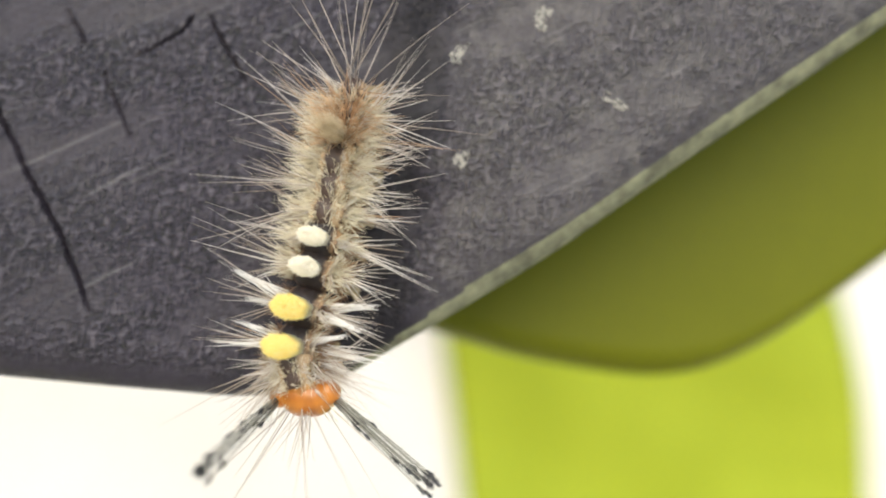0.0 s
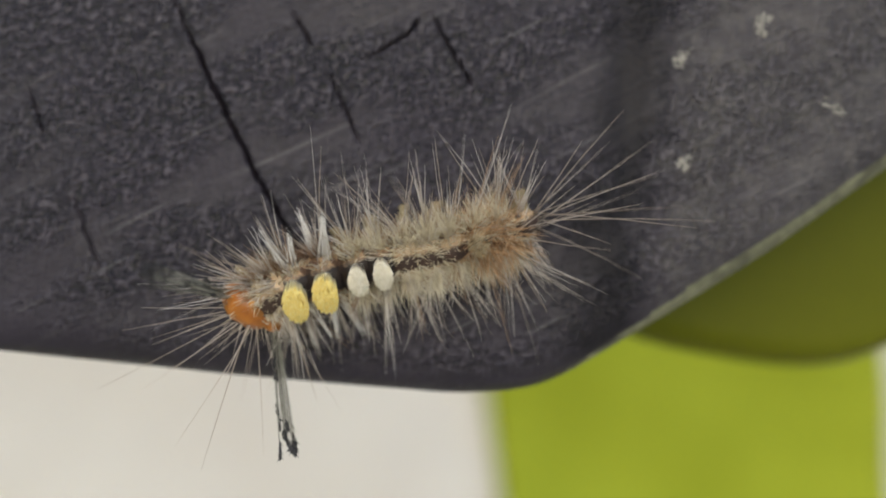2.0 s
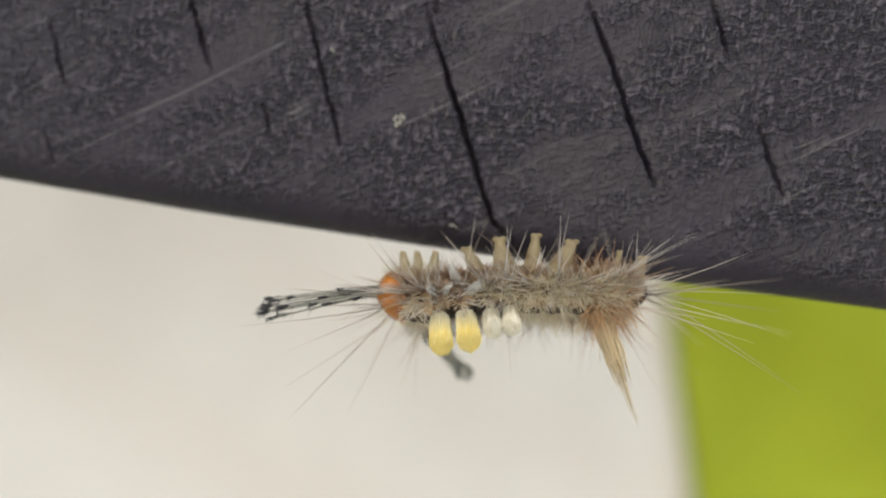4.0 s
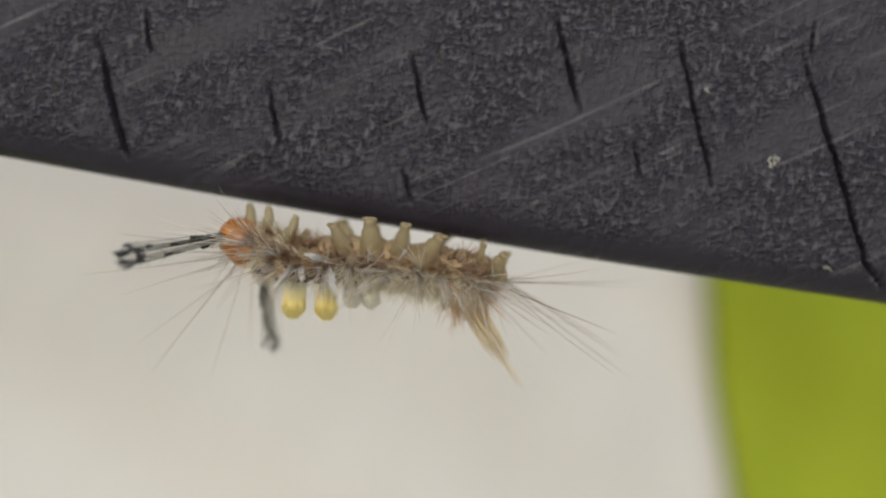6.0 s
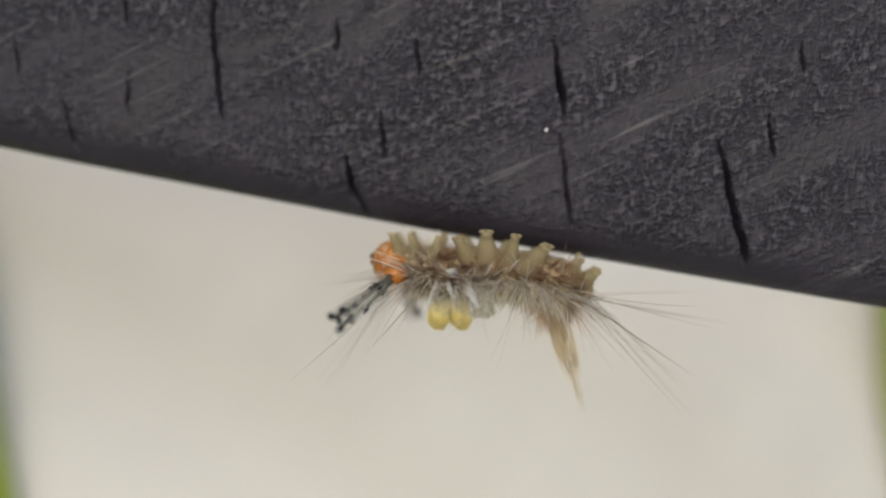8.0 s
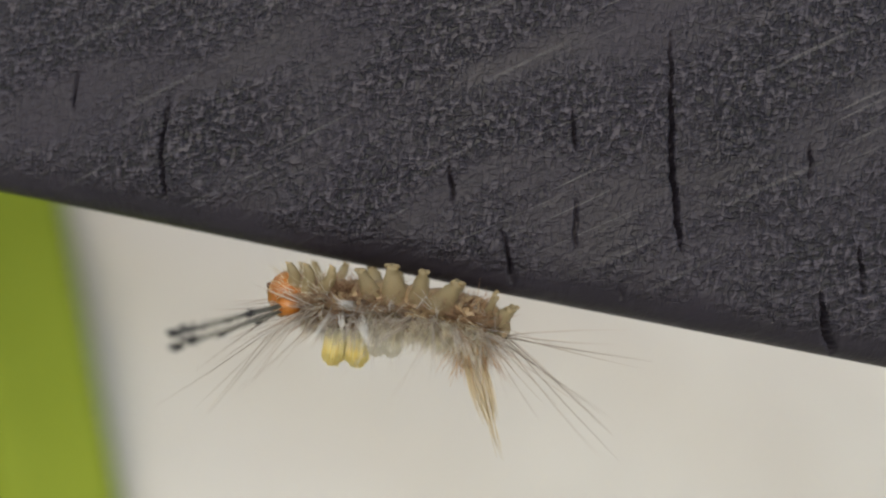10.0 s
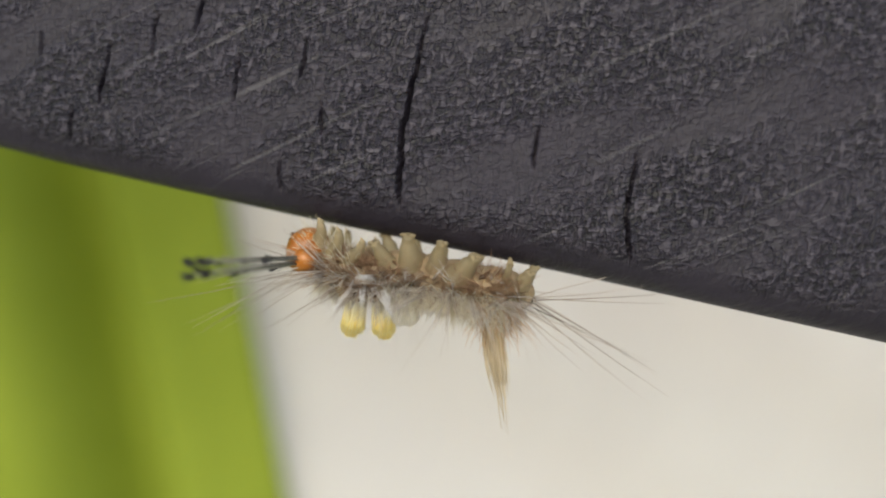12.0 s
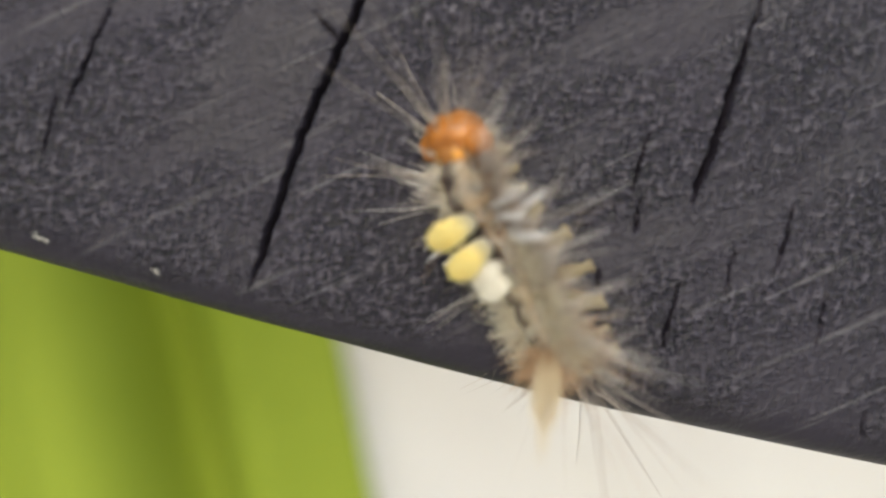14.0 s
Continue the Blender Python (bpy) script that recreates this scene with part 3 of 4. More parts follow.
def bristles(parent, r, rnd, dense=1.0, reach=1.0, sweep=0.0):
    """Stars of stiff hair, each from one wart: pale above, dusky below."""
    pale, dusky = Soup(), Soup()
    for side in (-1, 1):
        for angle, count, low, high, spread in ((30, 3, 1.3, 2.6, 0.45), (48, 7, 2.0, 4.2, 0.50), (74, 4, 8.0, 12.5, 0.30), (80, 14, 3.4, 9.0, 0.38), (103, 8, 1.4, 4.0, 0.50), (126, 4, 0.7, 1.7, 0.5)):
            star = side_dir(angle, side) * r * 1.08
            for _ in range(max(1, int(count * dense / 2.5 + 0.5))):
                a = angle + rnd.gauss(0, 15)
                d = side_dir(a, side, sweep + rnd.gauss(0, spread)).normalized()
                root = star + Vector((rnd.gauss(0, 0.2), rnd.gauss(0, 0.14), rnd.gauss(0, 0.14)))
                s = dusky if angle > 100 and rnd.random() < 0.75 or rnd.random() < 0.08 else pale
                long = rnd.uniform(low, high) * reach
                for _ in range(2 if angle == 74 else 4):
                    off = Vector((rnd.gauss(0, 0.05), rnd.gauss(0, 0.05), rnd.gauss(0, 0.05)))
                    s.hair(root + off * 2.2, d + off, long * rnd.uniform(0.68, 1.0), rnd.uniform(0.034, 0.062), 0.09, rnd)
    pale.out("bristles", BRISTLE, parent)
    dusky.out("dusky_bristles", DUSKY, parent, "shorter dusky brown bristles")


def downy(parent, r, rnd, first=30, last=112):
    """Short hair in small clumps that hides the skin: pale high on the flanks, brown below."""
    pale, brown = Soup(), Soup()
    for _ in range(96):
        a, side = rnd.uniform(first, last), rnd.choice((-1, 1))
        root = side_dir(a, side) * r * 1.03 + Vector((rnd.uniform(-1.3, 1.3), 0, 0))
        lean = side_dir(a + rnd.gauss(0, 16), side, rnd.gauss(-0.2, 0.7)).normalized()
        s = pale if a + rnd.gauss(0, 9) < 62 else brown
        long = rnd.uniform(0.9, 2.5)
        for _ in range(5):
            off = Vector((rnd.gauss(0, 0.14), rnd.gauss(0, 0.14), rnd.gauss(0, 0.14)))
            s.hair(root + off, lean + off * 0.9, long * rnd.uniform(0.6, 1.0), rnd.uniform(0.03, 0.055), 0.2, rnd)
    pale.out("upper_down", FELT, parent, "short pale felted hair")
    brown.out("lower_down", DOWN, parent, "short brown felted hair")


def felt_pads(parent, r, rnd, count):
    """A dense pale clump of felted hair on each flank."""
    s = Soup()
    for side in (-1, 1):
        for _ in range(count):
            a = rnd.gauss(64, 12)
            root = side_dir(a, side) * r + Vector((rnd.gauss(0, 0.55), 0, 0))
            s.hair(root, side_dir(a + rnd.gauss(0, 14), side, rnd.gauss(0, 0.3)), rnd.uniform(1.0, 3.3), rnd.uniform(0.04, 0.07), 0.2, rnd)
    s.out("felt_pad", FELT, parent, "pale cream felted hair on the flanks")


def rump_fan(parent, r, rnd):
    """A fan of warm tan hair round the foot of the tail pencil."""
    s = Soup()
    for _ in range(250):
        a, side = abs(rnd.gauss(0, 44)), rnd.choice((-1, 1))
        root = side_dir(a, side) * r * 1.03 + Vector((rnd.gauss(0, 0.7), 0, 0))
        s.hair(root, side_dir(a * 1.15, side, rnd.gauss(-0.15, 0.55)), rnd.uniform(1.3, 4.2), rnd.uniform(0.035, 0.06), 0.2, rnd)
    s.out("rump_fan", RUMP, parent, "warm tan hair fan on the rump")


def prolegs(parent, r, rnd, reach=2.1, lean=0.0, splay=3.0, girth=1.0):
    """Soft cone-shaped legs, each with a ringed skin, a pinched ankle and a spreading two-lobed foot."""
    hairs = Soup()
    for side in (-1, 1):
        s = Soup()
        fore, far = rnd.gauss(0, 0.3) + lean, reach * rnd.uniform(0.68, 1.0)
        top, foot = Vector((0.1, side * 0.7, -r * 0.15)), Vector((fore, side * splay * rnd.uniform(0.85, 1.1), -r - far))
        steps = (0, 0.18, 0.34, 0.48, 0.60, 0.71, 0.80, 0.88, 0.94, 1.0)
        path = [top.lerp(foot, u) + Vector((rnd.gauss(0, 0.04), rnd.gauss(0, 0.04), 0)) for u in steps]
        wide = rnd.uniform(0.72, 0.98) * girth
        s.tube(path, [w * wide for w in (1.62, 1.5, 1.28, 1.15, 0.95, 0.88, 0.70, 0.60, 0.62, 0.5)], 12)
        for lobe in (-1, 1):
            s.ball(foot + Vector((lobe * 0.36 * wide, 0, 0.04)), (0.44 * wide, 0.40 * wide, 0.25), 6, 9)
        for _ in range(26):
            at = top.lerp(foot, rnd.uniform(0.1, 0.5))
            hairs.hair(at + Vector((rnd.uniform(-0.7, 0.7), side * 0.5, 0)), (rnd.gauss(0, 0.7), side * 0.9, rnd.gauss(-0.3, 0.4)), rnd.uniform(0.6, 1.9), 0.034, 0.2, rnd)
        s.out("proleg", FOOT, parent, "stubby translucent yellowish proleg with spreading foot")
    hairs.out("leg_hairs", DUSKY, parent)


def ruff(parent, r, rnd):
    """A pale puff of hair under the front segments."""
    s = Soup()
    for _ in range(150):
        a, side = rnd.uniform(88, 168), rnd.choice((-1, 1))
        root = side_dir(a, side) * r * 0.95 + Vector((rnd.uniform(-0.9, 0.9), 0, 0))
        s.hair(root, side_dir(a + rnd.gauss(0, 14), side, rnd.gauss(0.35, 0.35)), rnd.uniform(1.1, 2.7), rnd.uniform(0.035, 0.065), 0.25, rnd)
    s.out("ruff", FELT, parent, "pale puff of hair under the front")


def true_legs(parent, r, rnd):
    """Jointed legs of the front: a fleshy hip, a thinner shin and a small hooked claw."""
    for side in (-1, 1):
        s, claw = Soup(), Soup()
        lean, far = rnd.gauss(-0.5, 0.3), rnd.uniform(1.3, 1.8)
        knee = Vector((lean * 0.6 - 0.1, side * 2.2, -r - far * 0.45))
        foot = Vector((lean + 0.25, side * 2.7, -r - far))
        s.tube([(0.1, side * 0.8, -r * 0.2), (0, side * 1.5, -r * 0.75), knee, knee.lerp(foot, 0.5), foot], (1.0, 0.85, 0.5, 0.46, 0.34), 9)
        s.ball(foot, (0.36, 0.34, 0.3), 6, 9)
        leg = s.out("leg", FOOT, parent, "slim translucent tan leg")
        claw.tube([foot, foot + Vector((0.18, side * 0.1, -0.3)), foot + Vector((0.38, 0, -0.42))], (0.2, 0.12, 0.03), 6)
        claw.out("claw", CLAW, leg, "small hooked amber claw")


def tuft(parent, mat, rnd, label, high, wide, long):
    """A dense, flat-topped brush standing on the back."""
    s = Soup()

    def brush(d):
        flat = (abs(d.x) ** 3 + abs(d.y) ** 3 + abs(d.z) ** 3) ** (-1 / 3)
        return flat * (1 + 0.07 * noise.noise(d * 4 + Vector((high, wide, 0))))

    s.ball((0, 0, 1.5 + high * 0.22), (long * 0.7, wide * 0.72, high * 0.26), 12, 16, brush)
    for _ in range(1000):
        a, b = rnd.uniform(0, 2 * math.pi), math.sqrt(rnd.uniform(0.02, 1))
        x, y = long * 0.86 * b * math.cos(a), wide * 0.84 * b * math.sin(a)
        start = high * rnd.uniform(0.1, 0.55)
        root = Vector((x, y, 1.4 + start))
        tip = Vector((x * 1.16 + rnd.gauss(0, 0.07), y * 1.14 + rnd.gauss(0, 0.09), 1.5 + high * (1.0 - 0.20 * b * b) + rnd.gauss(0, 0.14)))
        thick = rnd.uniform(0.045, 0.075)
        s.tube([root, root.lerp(tip, 0.6), tip], (thick, thick, thick * 0.8), 4)
    s.out("tuft", mat, parent, label)


def plume(parent, side, rnd, count):
    """A white feathery side plume of the front tufted segments."""
    s = Soup()
    for k in range(2):
        fan = side_dir(76 + rnd.gauss(0, 8), side, -0.25 + 0.35 * k).normalized()
        tip = fan * rnd.uniform(6.5, 9.0)
        for _ in range(count):
            root = fan * 1.9 + Vector((rnd.gauss(0, 0.26), rnd.gauss(0, 0.2), rnd.gauss(0, 0.26)))
            s.hair(root, tip - root, (tip - root).length * rnd.uniform(0.6, 1.0), rnd.uniform(0.045, 0.08), 0.05, rnd)
    s.out("plume", WHITE, parent, "white feathery side plume")


PENCIL_ROOT = {1: Vector((0.9, 2.5, 0.3)), -1: Vector((0.9, -2.5, 0.3))}


def hair_pencil(parent, side, rnd):
    """A long pencil beside the head, along its own x: pale grey hairs of uneven length that each end in a black feathered club."""
    stems, tips = Soup(), Soup()
    for n in range(24):
        long = 13.2 * (rnd.uniform(0.86, 1.02) if n < 13 else rnd.uniform(0.28, 0.90))
        a, w = rnd.uniform(0, 6.28), math.sqrt(rnd.uniform(0.02, 1.0))
        root = Vector((0, 0.38 * w * math.cos(a), 0.38 * w * math.sin(a)))
        open_ = 0.55 + 0.45 * long / 13.2
        end = Vector((long, open_ * w * math.cos(a) + rnd.gauss(0, 0.12), open_ * w * math.sin(a) + rnd.gauss(0, 0.12)))
        d = (end - root).normalized()
        stems.tube([root, root.lerp(end, 0.5), end], (0.06, 0.055, 0.05), 4)
        tips.tube([end - d * 0.8, end - d * 0.4, end + d * 0.02, end + d * 0.25], (0.05, 0.14, 0.17, 0.05), 5)
        for k in range(7):
            u = long - abs(rnd.gauss(0, 0.55))
            away = Vector((0.9, rnd.gauss(0, 0.5), rnd.gauss(0, 0.5)))
            tips.hair(root + d * u, away, rnd.uniform(0.3, 0.7), rnd.uniform(0.05, 0.09), 0.1, rnd)
        for k in range(5):
            u = rnd.uniform(0.1, 0.9) * long
            stems.hair(root + d * u, Vector((0.9, rnd.gauss(0, 0.6), rnd.gauss(0, 0.6))), rnd.uniform(0.4, 0.9), 0.035, 0.1, rnd)
    count, shift = len(stems.f), len(stems.v)
    stems.v += tips.v
    stems.f += [tuple(i + shift for i in f) for f in tips.f]
    which = [0] * count + [1] * len(tips.f)
    return from_arrays("hair_pencil", stems.v, stems.f, [GREYSTEM, BLACK], parent, "long grey hair pencil with black feathered clubs", which=which)


def tail_pencil(parent, rnd):
    """A loose brush along its own x, widest below the middle, with a few long wisps."""
    s = Soup()
    for n in range(120):
        a, b = rnd.uniform(0, 2 * math.pi), math.sqrt(rnd.random())
        u = Vector((0, math.cos(a), math.sin(a)))
        long = rnd.uniform(4.0, 7.0) if n < 32 else rnd.uniform(6.8, 9.2) if n < 106 else rnd.uniform(9.8, 12.8)
        lone = 0.35 if n >= 106 else 1.0
        end = Vector((long, 0, 0)) + u * b * lone * rnd.uniform(0.6, 1.05) + Vector((0, rnd.gauss(0, 0.12), rnd.gauss(0, 0.12)))
        s.tube([u * b * 0.8, Vector((long * 0.35, 0, 0)) + u * b * 1.1, Vector((long * 0.7, 0, 0)) + u * b * (1.2 if lone == 1 else 0.5), end], (0.055, 0.055, 0.045, 0.012))
    return s.out("tail_pencil", TAN, parent, "tan pencil of hair standing on the tail")


def long_hairs(parent, count, way, spread, low, high, rnd, start):
    s = Soup()
    for _ in range(count):
        d = Vector(way) + Vector((0, rnd.gauss(0, spread), rnd.gauss(0, spread * 0.75)))
        root = Vector(start) + Vector((0, rnd.uniform(-1, 1), rnd.uniform(-0.5, 0.8)))
        s.hair(root, d, rnd.uniform(low, high), rnd.uniform(0.045, 0.08), 0.07, rnd)
    s.out("long_bristles", LONGHAIR, parent, "long straight bristles")


def head_part(root):
    s = Soup()
    s.ball((0.15, 0, -0.3), (2.25, 2.9, 2.65), 12, 18, lambda d: 1 - 0.10 * math.exp(-((d.y / 0.16) ** 2)) * (d.z > -0.5) - 0.10 * max(0, -d.z))
    head = s.out("head", HEAD, root, "shiny orange-brown rounded head")
    m = Soup()
    m.ball((1.9, 0, -1.15), (0.5, 0.75, 0.5), 6, 10)
    m.ball((1.9, 0.35, -1.75), (0.3, 0.25, 0.3), 5, 8)
    m.ball((1.9, -0.35, -1.75), (0.3, 0.25, 0.3), 5, 8)
    m.out("mouthparts", MOUTH, head, "dark mouthparts")
    for side in (-1, 1):
        e = Soup()
        for k in range(5):
            a = radians(-40 + k * 26)
            e.ball((1.4 + 0.22 * math.cos(a), side * (1.72 + 0.05 * k), -0.85 + 0.28 * math.sin(a)), (0.11, 0.11, 0.11), 5, 7)
        e.out("eye", EYE, head)
    rnd = random.Random(3)
    long_hairs(head, 10, (1, 0, -0.1), 0.5, 2.5, 6.5, rnd, (0.8, 0, 0.2))
    fuzz = Soup()
    for _ in range(36):
        d = Vector((rnd.uniform(-0.7, 0.8), rnd.gauss(0, 0.7), rnd.gauss(0.1, 0.7))).normalized()
        fuzz.hair(Vector((0.15 + 2.05 * d.x, 2.5 * d.y, -0.3 + 2.45 * d.z)), d + Vector((0.5, 0, 0)), rnd.uniform(0.6, 2.0), rnd.uniform(0.035, 0.06), 0.3, rnd)
    fuzz.out("head_fuzz", FELT, head, "short pale hair on the head")
    return head


PENCILS, TAIL_BRUSH = [], []


def caterpillar():
    root = new("caterpillar")
    tagged(root, "tufted caterpillar with yellow and white brushes on the board's edge", "caterpillar")
    parts = []
    for n, (name, r) in enumerate(zip(ORDER, RADIUS)):
        rnd = random.Random(100 + n)
        if name == "head":
            parts.append(head_part(root))
            continue
        s = Soup()
        ring_body(s, r, 3.6 if n < 2 else 5.0 if n < 13 else 3.2)
        seg = s.out(name, COLLAR if n == 1 else SADDLE if 4 <= n <= 7 else SKIN, root)
        warts(seg, r)
        if n == 1:
            tagged(seg, "orange collar with side knobs")
            for side in (-1, 1):
                k = Soup()
                k.ball((0.75, side * 2.35, 0.3), (1.3, 1.3, 1.2), 7, 10, lambda d: 1 + 0.15 * noise.noise(d * 3))
                k.out("knob", HEAD, seg, "orange side knob")
                PENCILS.append((side, hair_pencil(seg, side, rnd)))
            long_hairs(seg, 15, (1, 0, 0.3), 0.55, 7.0, 16.0, rnd, (0.6, 0, 0.3))
            bristles(seg, r, rnd, 0.4, 0.7, 0.6)
        elif name == "tail_segment":
            long_hairs(seg, 12, (-1, 0, 0.05), 0.42, 8.0, 18.5, rnd, (-0.6, 0, 0.2))
            bristles(seg, r, rnd, 0.7, 0.8, -0.5)
        else:
            bristles(seg, r, rnd, 1.3 if n < 4 else 1.0, 1.15 if n == 12 else 1.0, -0.35 if n > 10 else 0.45 if n < 4 else 0.0)
            downy(seg, r, rnd, 5 if n > 7 else 8 if n < 4 else 46, 150 if n in (3, 4, 5, 10, 11) else 118)
        if 6 <= n <= 12:
            felt_pads(seg, r, rnd, 130 if n < 9 else 210)
        if n in (11, 12):
            rump_fan(seg, r, rnd)
        if n in (1, 2, 3):
            true_legs(seg, r, rnd)
            ruff(seg, r, rnd)
        if n in (6, 7, 8, 9, 12, 13):
            prolegs(seg, r, rnd, *{6: (2.3, 1.3, 3.1), 7: (2.4, 0.6, 3.2), 8: (2.3, -0.4, 3.2), 9: (2.2, -1.7, 3.1), 12: (2.0, -0.6, 2.3, 0.42), 13: (1.4, -1.2, 2.1, 0.8)}[n])
        if name == "tuft_segment":
            yellow = n < 6
            tuft(seg, YELLOW if yellow else CREAM, rnd, "dense yellow brush of hair" if yellow else "dense creamy white brush of hair", 4.4 if yellow else 3.2, 1.8 if yellow else 1.45, 1.15 if yellow else 0.9)
        if n in (4, 5):
            for side in (-1, 1):
                plume(seg, side, rnd, 20 if n == 4 else 46)
        if name == "pencil_segment":
            TAIL_BRUSH.append((n, tail_pencil(seg, rnd)))
        if n == 12:
            long_hairs(seg, 5, (-1, 0, 0.3), 0.55, 7.0, 15.0, rnd, (-0.2, 0, 0.3))
        parts.append(seg)
    return root, parts


CRAWLER, SEGMENTS = caterpillar()

# ---- how it crawls: head, first brush, last brush, rump and tail in mm; how far its back is
# rolled away from the board's face at head, brushes and tail, and how far its head is turned to its left and back, in degrees ----
SPINES = []


def spine(t, rolls, turn, *points):
    SPINES.append((t, rolls, turn, [Vector(p) for p in points]))


spine(0, (-12, -10, -5), (-15, 0), (137.4, -3.8, -0.3), (135.8, -3.8, 4.2), (136.7, -3.8, 14.6), (137.0, -3.8, 22.3), (137.3, -3.8, 29.4))
spine(0.5, (-10, -10, -5), (4, 0), (132.8, -4.0, -9.8), (134.6, -3.4, -2.8), (136.3, -3.8, 6.7), (136.0, -3.8, 15.6), (136.0, -3.8, 24.2))
spine(0.8, (-4, -4, 0), (8, 0), (143.2, -4.0, -14.7), (137.1, -3.4, -3.4), (135.4, -3.8, 4.3), (136.2, -3.8, 13.4), (135.3, -3.8, 22.4))
spine(1, (0, 0, 0), (14, 0), (136.5, -4.0, -14.3), (136.6, -3.4, -5.2), (135.6, -3.8, 5.7), (136.3, -3.8, 15.1), (137.1, -3.8, 23.2))
spine(1.2, (12, 10, 5), (25, 0), (120.4, -4.0, -6.4), (129.1, -3.4, -1.2), (134.1, -3.8, 6.6), (135.8, -3.8, 14.7), (136.2, -3.8, 22.7))
spine(1.5, (38, 35, 15), (40, 0), (118.9, -3.8, 8.1), (123.8, -3.8, 6.3), (132.6, -3.8, 10.2), (136.0, -3.8, 15.4), (137.3, -3.8, 23.2))
spine(1.8, (35, 33, 24), (30, 0), (110.3, -3.8, 8.0), (115.9, -3.8, 8.4), (123.9, -3.8, 10.5), (130.4, -3.8, 13.2), (136.4, -3.8, 16.6))
spine(2, (30, 28, 24), (22, 0), (106.6, -3.8, 3.9), (110.7, -3.8, 6.7), (118.8, -3.8, 10.3), (125.6, -3.8, 12.7), (132.3, -3.8, 16.0))
spine(2.5, (28, 28, 26), (20, 0), (90.1, -3.8, 2.1), (94.5, -3.8, 2.2), (103.3, -3.8, 5.1), (109.9, -3.8, 7.7), (115.0, -3.8, 11.1))
spine(2.8, (25, 28, 26), (28, 0), (81.1, -3.8, -3.6), (85.0, -3.8, -1.1), (92.4, -3.8, 2.8), (99.0, -3.8, 5.2), (104.0, -3.8, 7.2))
spine(3, (20, 27, 24), (50, 0), (76.5, -3.8, -7.8), (78.2, -3.8, -5.2), (85.4, -3.8, 0.1), (93.4, -3.8, 1.8), (100.2, -3.8, 3.2))
spine(3.2, (25, 31, 27), (50, 0), (71.9, -3.8, -6.2), (75.1, -3.8, -7.0), (82.5, -3.8, -3.1), (89.4, -3.8, -0.4), (96.4, -3.8, 1.5))
spine(4.2, (60, 66, 60), (20, 12), (47.0, -1.0, -11.6), (51.0, -1.0, -11.0), (57.5, -0.8, -9.0), (64.0, -0.6, -8.2), (69.5, -0.4, -7.6))
spine(5.3, (93, 93, 90), (0, 25), (17.2, 0.5, -13.2), (21.7, 0.5, -12.0), (27.9, 0.5, -10.4), (33.6, 0.5, -10.0), (38.5, 0.5, -9.8))
spine(5.5, (85, 93, 92), (0, 20), (12.6, 0.5, -10.2), (19.4, 0.5, -12.4), (25.7, 0.5, -11.4), (32.5, 0.5, -10.2), (38.4, 0.5, -10.3))
spine(6, (50, 92, 92), (45, 12), (-1.4, 0.5, -11.3), (4.4, 0.5, -12.0), (11.9, 0.5, -10.8), (18.9, 0.5, -10.6), (24.1, 0.5, -10.2))
spine(6.5, (85, 93, 92), (5, 8), (-16.8, 0.5, -11.6), (-11.8, 0.5, -11.2), (-5.3, 0.5, -10.9), (1.4, 0.5, -10.5), (5.8, 0.5, -11.3))
spine(7, (88, 93, 92), (0, 12), (-32.7, 0.5, -10.5), (-27.4, 0.5, -11.5), (-21.2, 0.5, -10.6), (-14.2, 0.5, -10.3), (-8.4, 0.5, -10.6))
spine(7.5, (95, 95, 95), (0, 25), (-46.5, 0.5, -11.5), (-40.6, 0.5, -11.6), (-34.8, 0.5, -10.6), (-28.3, 0.5, -9.8), (-22.9, 0.5, -9.9))
spine(7.7, (95, 95, 95), (0, 33), (-46.1, 0.5, -11.3), (-41.3, 0.5, -11.2), (-36.6, 0.5, -10.3), (-31.3, 0.5, -10.1), (-27.4, 0.5, -10.6))
spine(9.8, (88, 92, 90), (0, 18), (-102.0, 0.5, -8.7), (-97.5, 0.5, -10.2), (-91.4, 0.5, -9.2), (-85.3, 0.5, -8.8), (-79.5, 0.5, -8.3))
spine(10, (92, 92, 92), (0, 25), (-107.1, 0.5, -9.5), (-102.5, 0.5, -9.5), (-96.9, 0.5, -8.9), (-90.9, 0.5, -8.8), (-87.0, 0.5, -9.2))
spine(10.5, (90, 94, 93), (5, 14), (-120.6, 0.5, -9.5), (-115.6, 0.5, -9.5), (-110.1, 0.5, -8.9), (-103.8, 0.5, -8.8), (-99.7, 0.5, -9.4))
spine(11, (75, 90, 90), (15, 6), (-134.8, 0.5, -6.0), (-129.2, 0.5, -8.2), (-123.5, 0.5, -7.8), (-117.2, 0.5, -7.8), (-111.6, 0.5, -7.6))
spine(11.5, (92, 93, 93), (0, 20), (-143.8, 0.5, -7.6), (-139.4, 0.5, -8.2), (-134.3, 0.5, -7.5), (-128.7, 0.5, -7.2), (-124.5, 0.5, -7.3))
spine(12, (85, 92, 93), (5, 22), (-152.0, 0.5, -7.0), (-146.6, 0.5, -8.4), (-141.6, 0.5, -7.4), (-135.5, 0.5, -7.5), (-131.1, 0.5, -7.1))
spine(12.5, (55, 78, 88), (28, 0), (-165.6, -2.0, -2.9), (-160.3, -1.0, -6.4), (-155.1, 0.0, -6.6), (-149.9, 0.5, -7.3), (-145.2, 0.5, -7.8))
spine(13, (36, 40, 70), (45, 0), (-180.0, -3.6, 0.1), (-176.6, -3.0, -1.9), (-171.4, -2.0, -3.1), (-165.8, -1.0, -3.9), (-161.8, 0.0, -5.7))
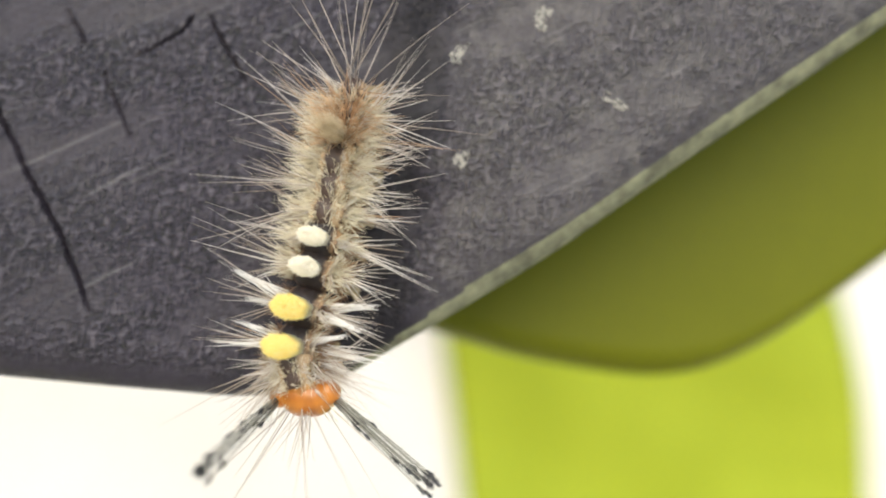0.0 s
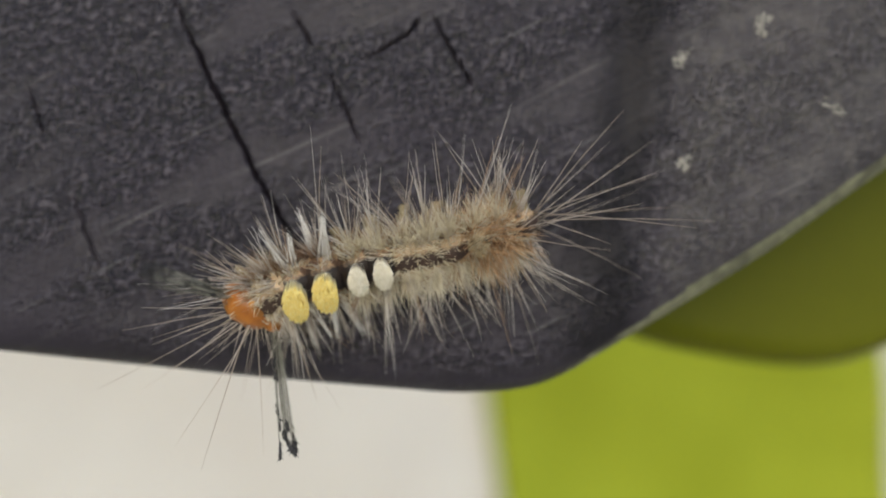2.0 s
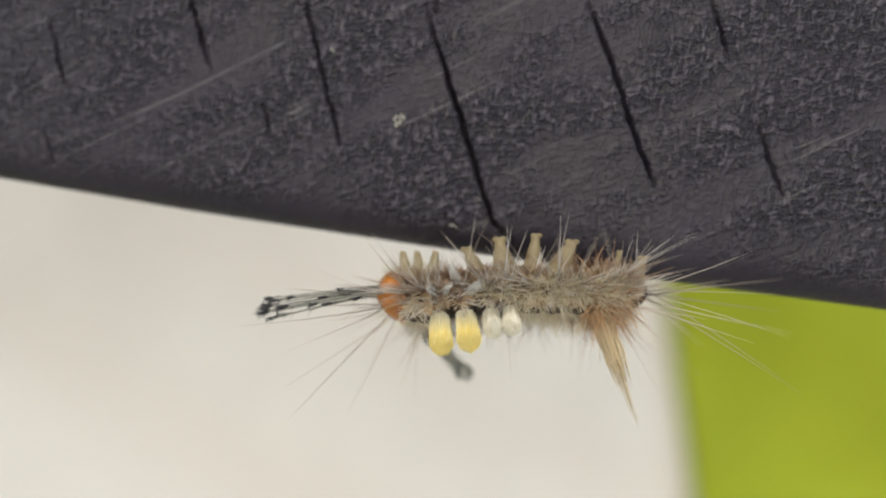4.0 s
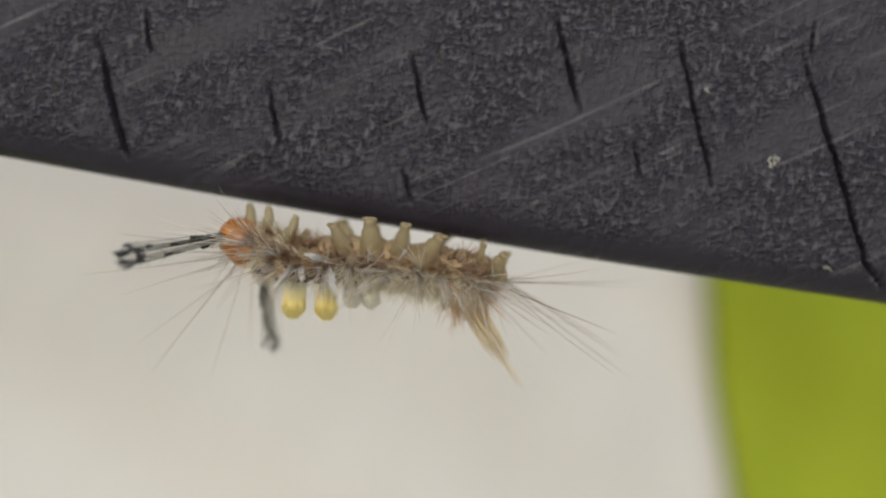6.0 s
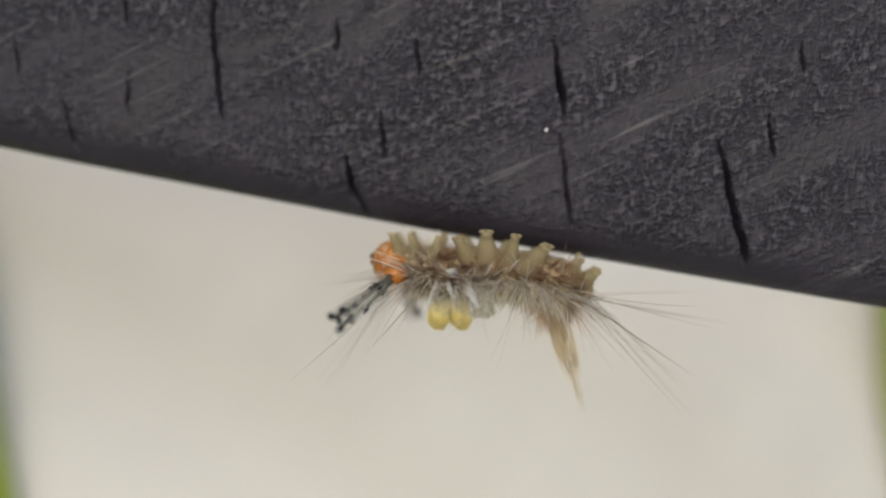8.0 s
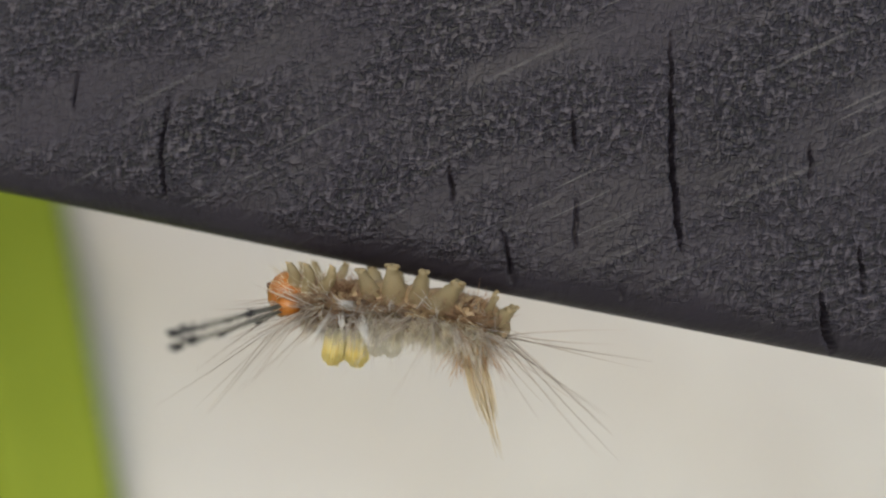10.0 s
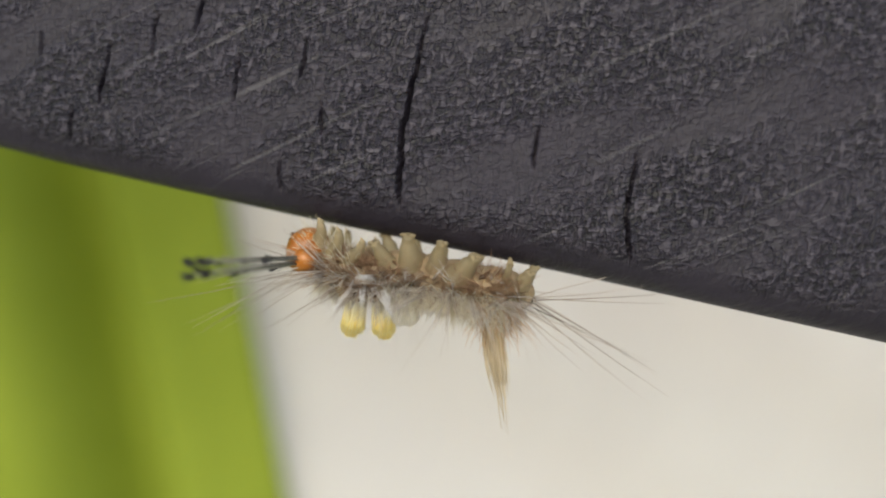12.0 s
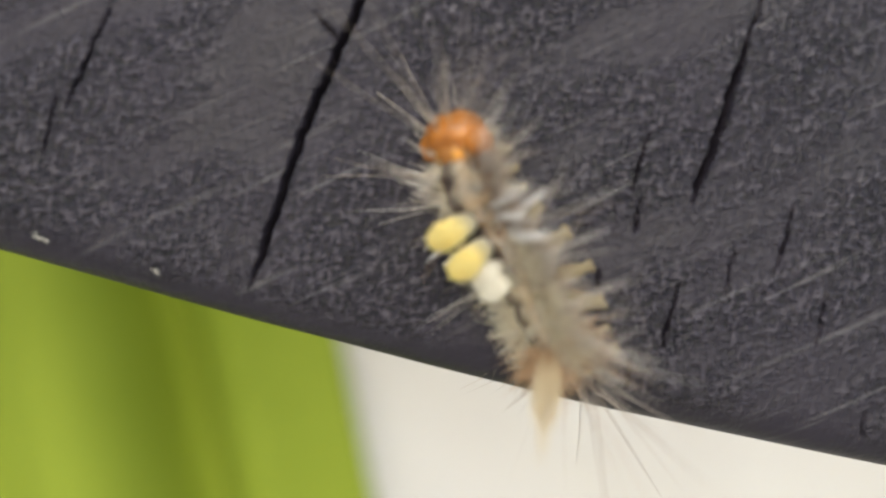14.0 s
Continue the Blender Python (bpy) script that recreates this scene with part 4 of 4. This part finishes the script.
spine(13.2, (42, 48, 64), (22, 0), (-185.4, -3.0, 2.2), (-181.7, -2.8, 0.3), (-176.9, -2.5, -0.4), (-171.4, -2.2, -1.8), (-166.1, -1.9, -2.9))
spine(13.5, (45, 50, 62), (0, 0), (-191.6, -3.0, 7.5), (-188.5, -2.8, 3.6), (-184.1, -2.7, 1.6), (-180.0, -2.4, -0.6), (-175.0, -2.2, -1.8))
spine(14, (40, 47, 58), (-8, 0), (-197.4, -3.0, 19.1), (-194.2, -2.8, 13.1), (-190.0, -2.7, 9.2), (-186.6, -2.7, 4.7), (-183.7, -2.6, 2.0))


# which way the two hair pencils point from the collar, its left and its right one
FEELERS = [
    (0, (0.67, 0.73, 0.09), (0.3, -0.16, 0.94)),
    (0.5, (0.32, 0.92, 0.24), (0.59, -0.31, 0.74)),
    (1, (0.75, 0.63, 0.23), (0.73, -0.63, 0.27)),
    (1.2, (0.67, 0.61, 0.42), (0.4, -0.61, 0.68)),
    (1.5, (0.07, 0.81, 0.58), (-0.16, -0.31, 0.94)),
    (2, (0.58, 0.54, 0.61), (-0.12, -0.74, 0.67)),
    (2.5, (0.29, 0.77, 0.57), (0.22, -0.5, 0.84)),
    (2.8, (0.28, 0.75, 0.6), (0.2, -0.55, 0.81)),
    (3, (0.72, 0.39, 0.58), (-0.46, -0.62, 0.64)),
    (3.2, (-0.03, 0.96, -0.28), (0.63, -0.36, 0.69)),
    (5.3, (-0.2, 0.73, 0.65), (0.54, -0.83, -0.1)),
    (5.5, (-0.49, 0.78, 0.38), (0.68, -0.68, 0.28)),
    (6, (0.59, 0.8, -0.03), (0.12, -0.61, 0.78)),
    (6.5, (0.24, 0.87, 0.42), (0.36, -0.88, 0.31)),
    (7, (-0.35, 0.82, 0.45), (0.69, -0.71, 0.15)),
    (7.5, (-0.03, 0.79, 0.61), (0.46, -0.89, 0.04)),
    (7.7, (0.2, 0.83, 0.51), (0.28, -0.96, 0.09)),
    (9.8, (-0.23, 0.82, 0.53), (0.54, -0.84, 0.06)),
    (10, (0.02, 0.9, 0.44), (0.51, -0.86, -0.01)),
    (10.5, (0.23, 0.88, 0.42), (0.29, -0.95, 0.09)),
    (11, (0.48, 0.76, 0.44), (0.25, -0.94, 0.24)),
    (11.5, (-0.06, 0.83, 0.56), (0.2, -0.98, 0.08)),
    (12, (-0.13, 0.89, 0.43), (0.46, -0.87, 0.15)),
    (12.2, (0.28, 0.83, 0.48), (0.36, -0.81, 0.47)),
    (12.5, (-0.25, -0.39, 0.89), (-0.28, -0.83, 0.49)),
    (13, (-0.15, -0.03, 0.99), (-0.07, -0.82, 0.57)),
    (13.2, (-0.02, -0.3, 0.95), (-0.75, -0.5, -0.43)),
    (13.35, (-0.75, -0.2, 0.4), (-0.88, -0.25, -0.4)),
    (13.5, (-0.93, -0.05, -0.36), (-0.93, 0.05, -0.36)),
    (14, (-0.93, -0.05, -0.36), (-0.93, 0.05, -0.36)),
]


# how far the hanging tail brush swings out towards the right of the board, in degrees from straight down
SWING = {4.2: 20, 5.3: 22, 5.5: 25, 6: 42, 6.5: 26, 7: 21, 7.5: 23, 7.7: 25, 9.8: 25, 10: 25, 10.5: 23, 11: 14, 11.5: 25, 12: 18, 12.5: 36, 13: 22, 13.2: 10}


def along(points, s):
    """A point on the smooth line through the five points; s runs as PLACE does."""
    knots = [0.0, 3.4, 6.2, 8.9, 11.4]
    k = min(max(sum(s >= q for q in knots) - 1, 0), 3)
    slopes = []
    for i in range(5):
        if i in (0, 4):
            a, b = (0, 1) if i == 0 else (3, 4)
        else:
            a, b = i - 1, i + 1
        slopes.append((points[b] - points[a]) / (knots[b] - knots[a]))
    h = knots[k + 1] - knots[k]
    u = (s - knots[k]) / h
    return (points[k] * (2 * u**3 - 3 * u**2 + 1) + slopes[k] * h * (u**3 - 2 * u**2 + u)
            + points[k + 1] * (3 * u**2 - 2 * u**3) + slopes[k + 1] * h * (u**3 - u**2))


def motions():
    root_rows, rows = [], [[] for _ in SEGMENTS]
    for t, rolls, turned, points in SPINES:
        base = points[2]
        root_rows.append((t, Matrix.Translation(base * MM)))
        for n, s in enumerate(PLACE):
            p = along(points, s)
            ahead = (along(points, max(s - 0.5, 0)) - along(points, min(s + 0.5, 11.4))).normalized()
            roll = radians(np.interp(s, [0, 1, 3.4, 11.4], [rolls[0], rolls[0], rolls[1], rolls[2]]))
            out = Vector((0, -1, 0))
            down = out.cross(ahead).normalized()
            back = (out * math.cos(roll) + down * math.sin(roll))
            back = (back - ahead * back.dot(ahead)).normalized()
            left = back.cross(ahead)
            turn = Matrix((ahead, left, back)).transposed().to_4x4()
            turn = turn @ Matrix.Rotation(radians(turned[0] * np.interp(s, [0, 1, 2.6], [1.0, 1.0, 0.0])), 4, "Z")
            turn = turn @ Matrix.Rotation(radians(-turned[1] * np.interp(s, [0, 1, 2.6], [1.0, 1.0, 0.0])), 4, "Y")
            rows[n].append((t, Matrix.Translation((p - base) * MM) @ turn))
    walk(CRAWLER, root_rows)
    for seg, keyed in zip(SEGMENTS, rows):
        walk(seg, keyed)
    for n, brush in TAIL_BRUSH:
        keyed = []
        for (t, _, _, _), (_, m) in zip(SPINES, rows[n]):
            a = radians(SWING.get(t, 0))
            hang = Vector((math.sin(a), -0.12 if t < 12.8 else -0.75, -math.cos(a))) if t in SWING else Vector((-0.05, -1, -0.08)) if t < 4 else Vector((-0.12, -1.0, -0.7))
            ahead = m.to_3x3().inverted() @ hang
            keyed.append((t, Matrix.Translation(Vector((0, 0, 1.4)) * MM) @ ahead.normalized().to_track_quat("X", "Z").to_matrix().to_4x4()))
        walk(brush, keyed)
    for side, pencil in PENCILS:
        keyed = []
        for t, left, right in FEELERS:
            ahead = Vector(left if side > 0 else right).normalized()
            keyed.append((t, Matrix.Translation(PENCIL_ROOT[side] * MM) @ ahead.to_track_quat("X", "Z").to_matrix().to_4x4()))
        walk(pencil, keyed)


motions()
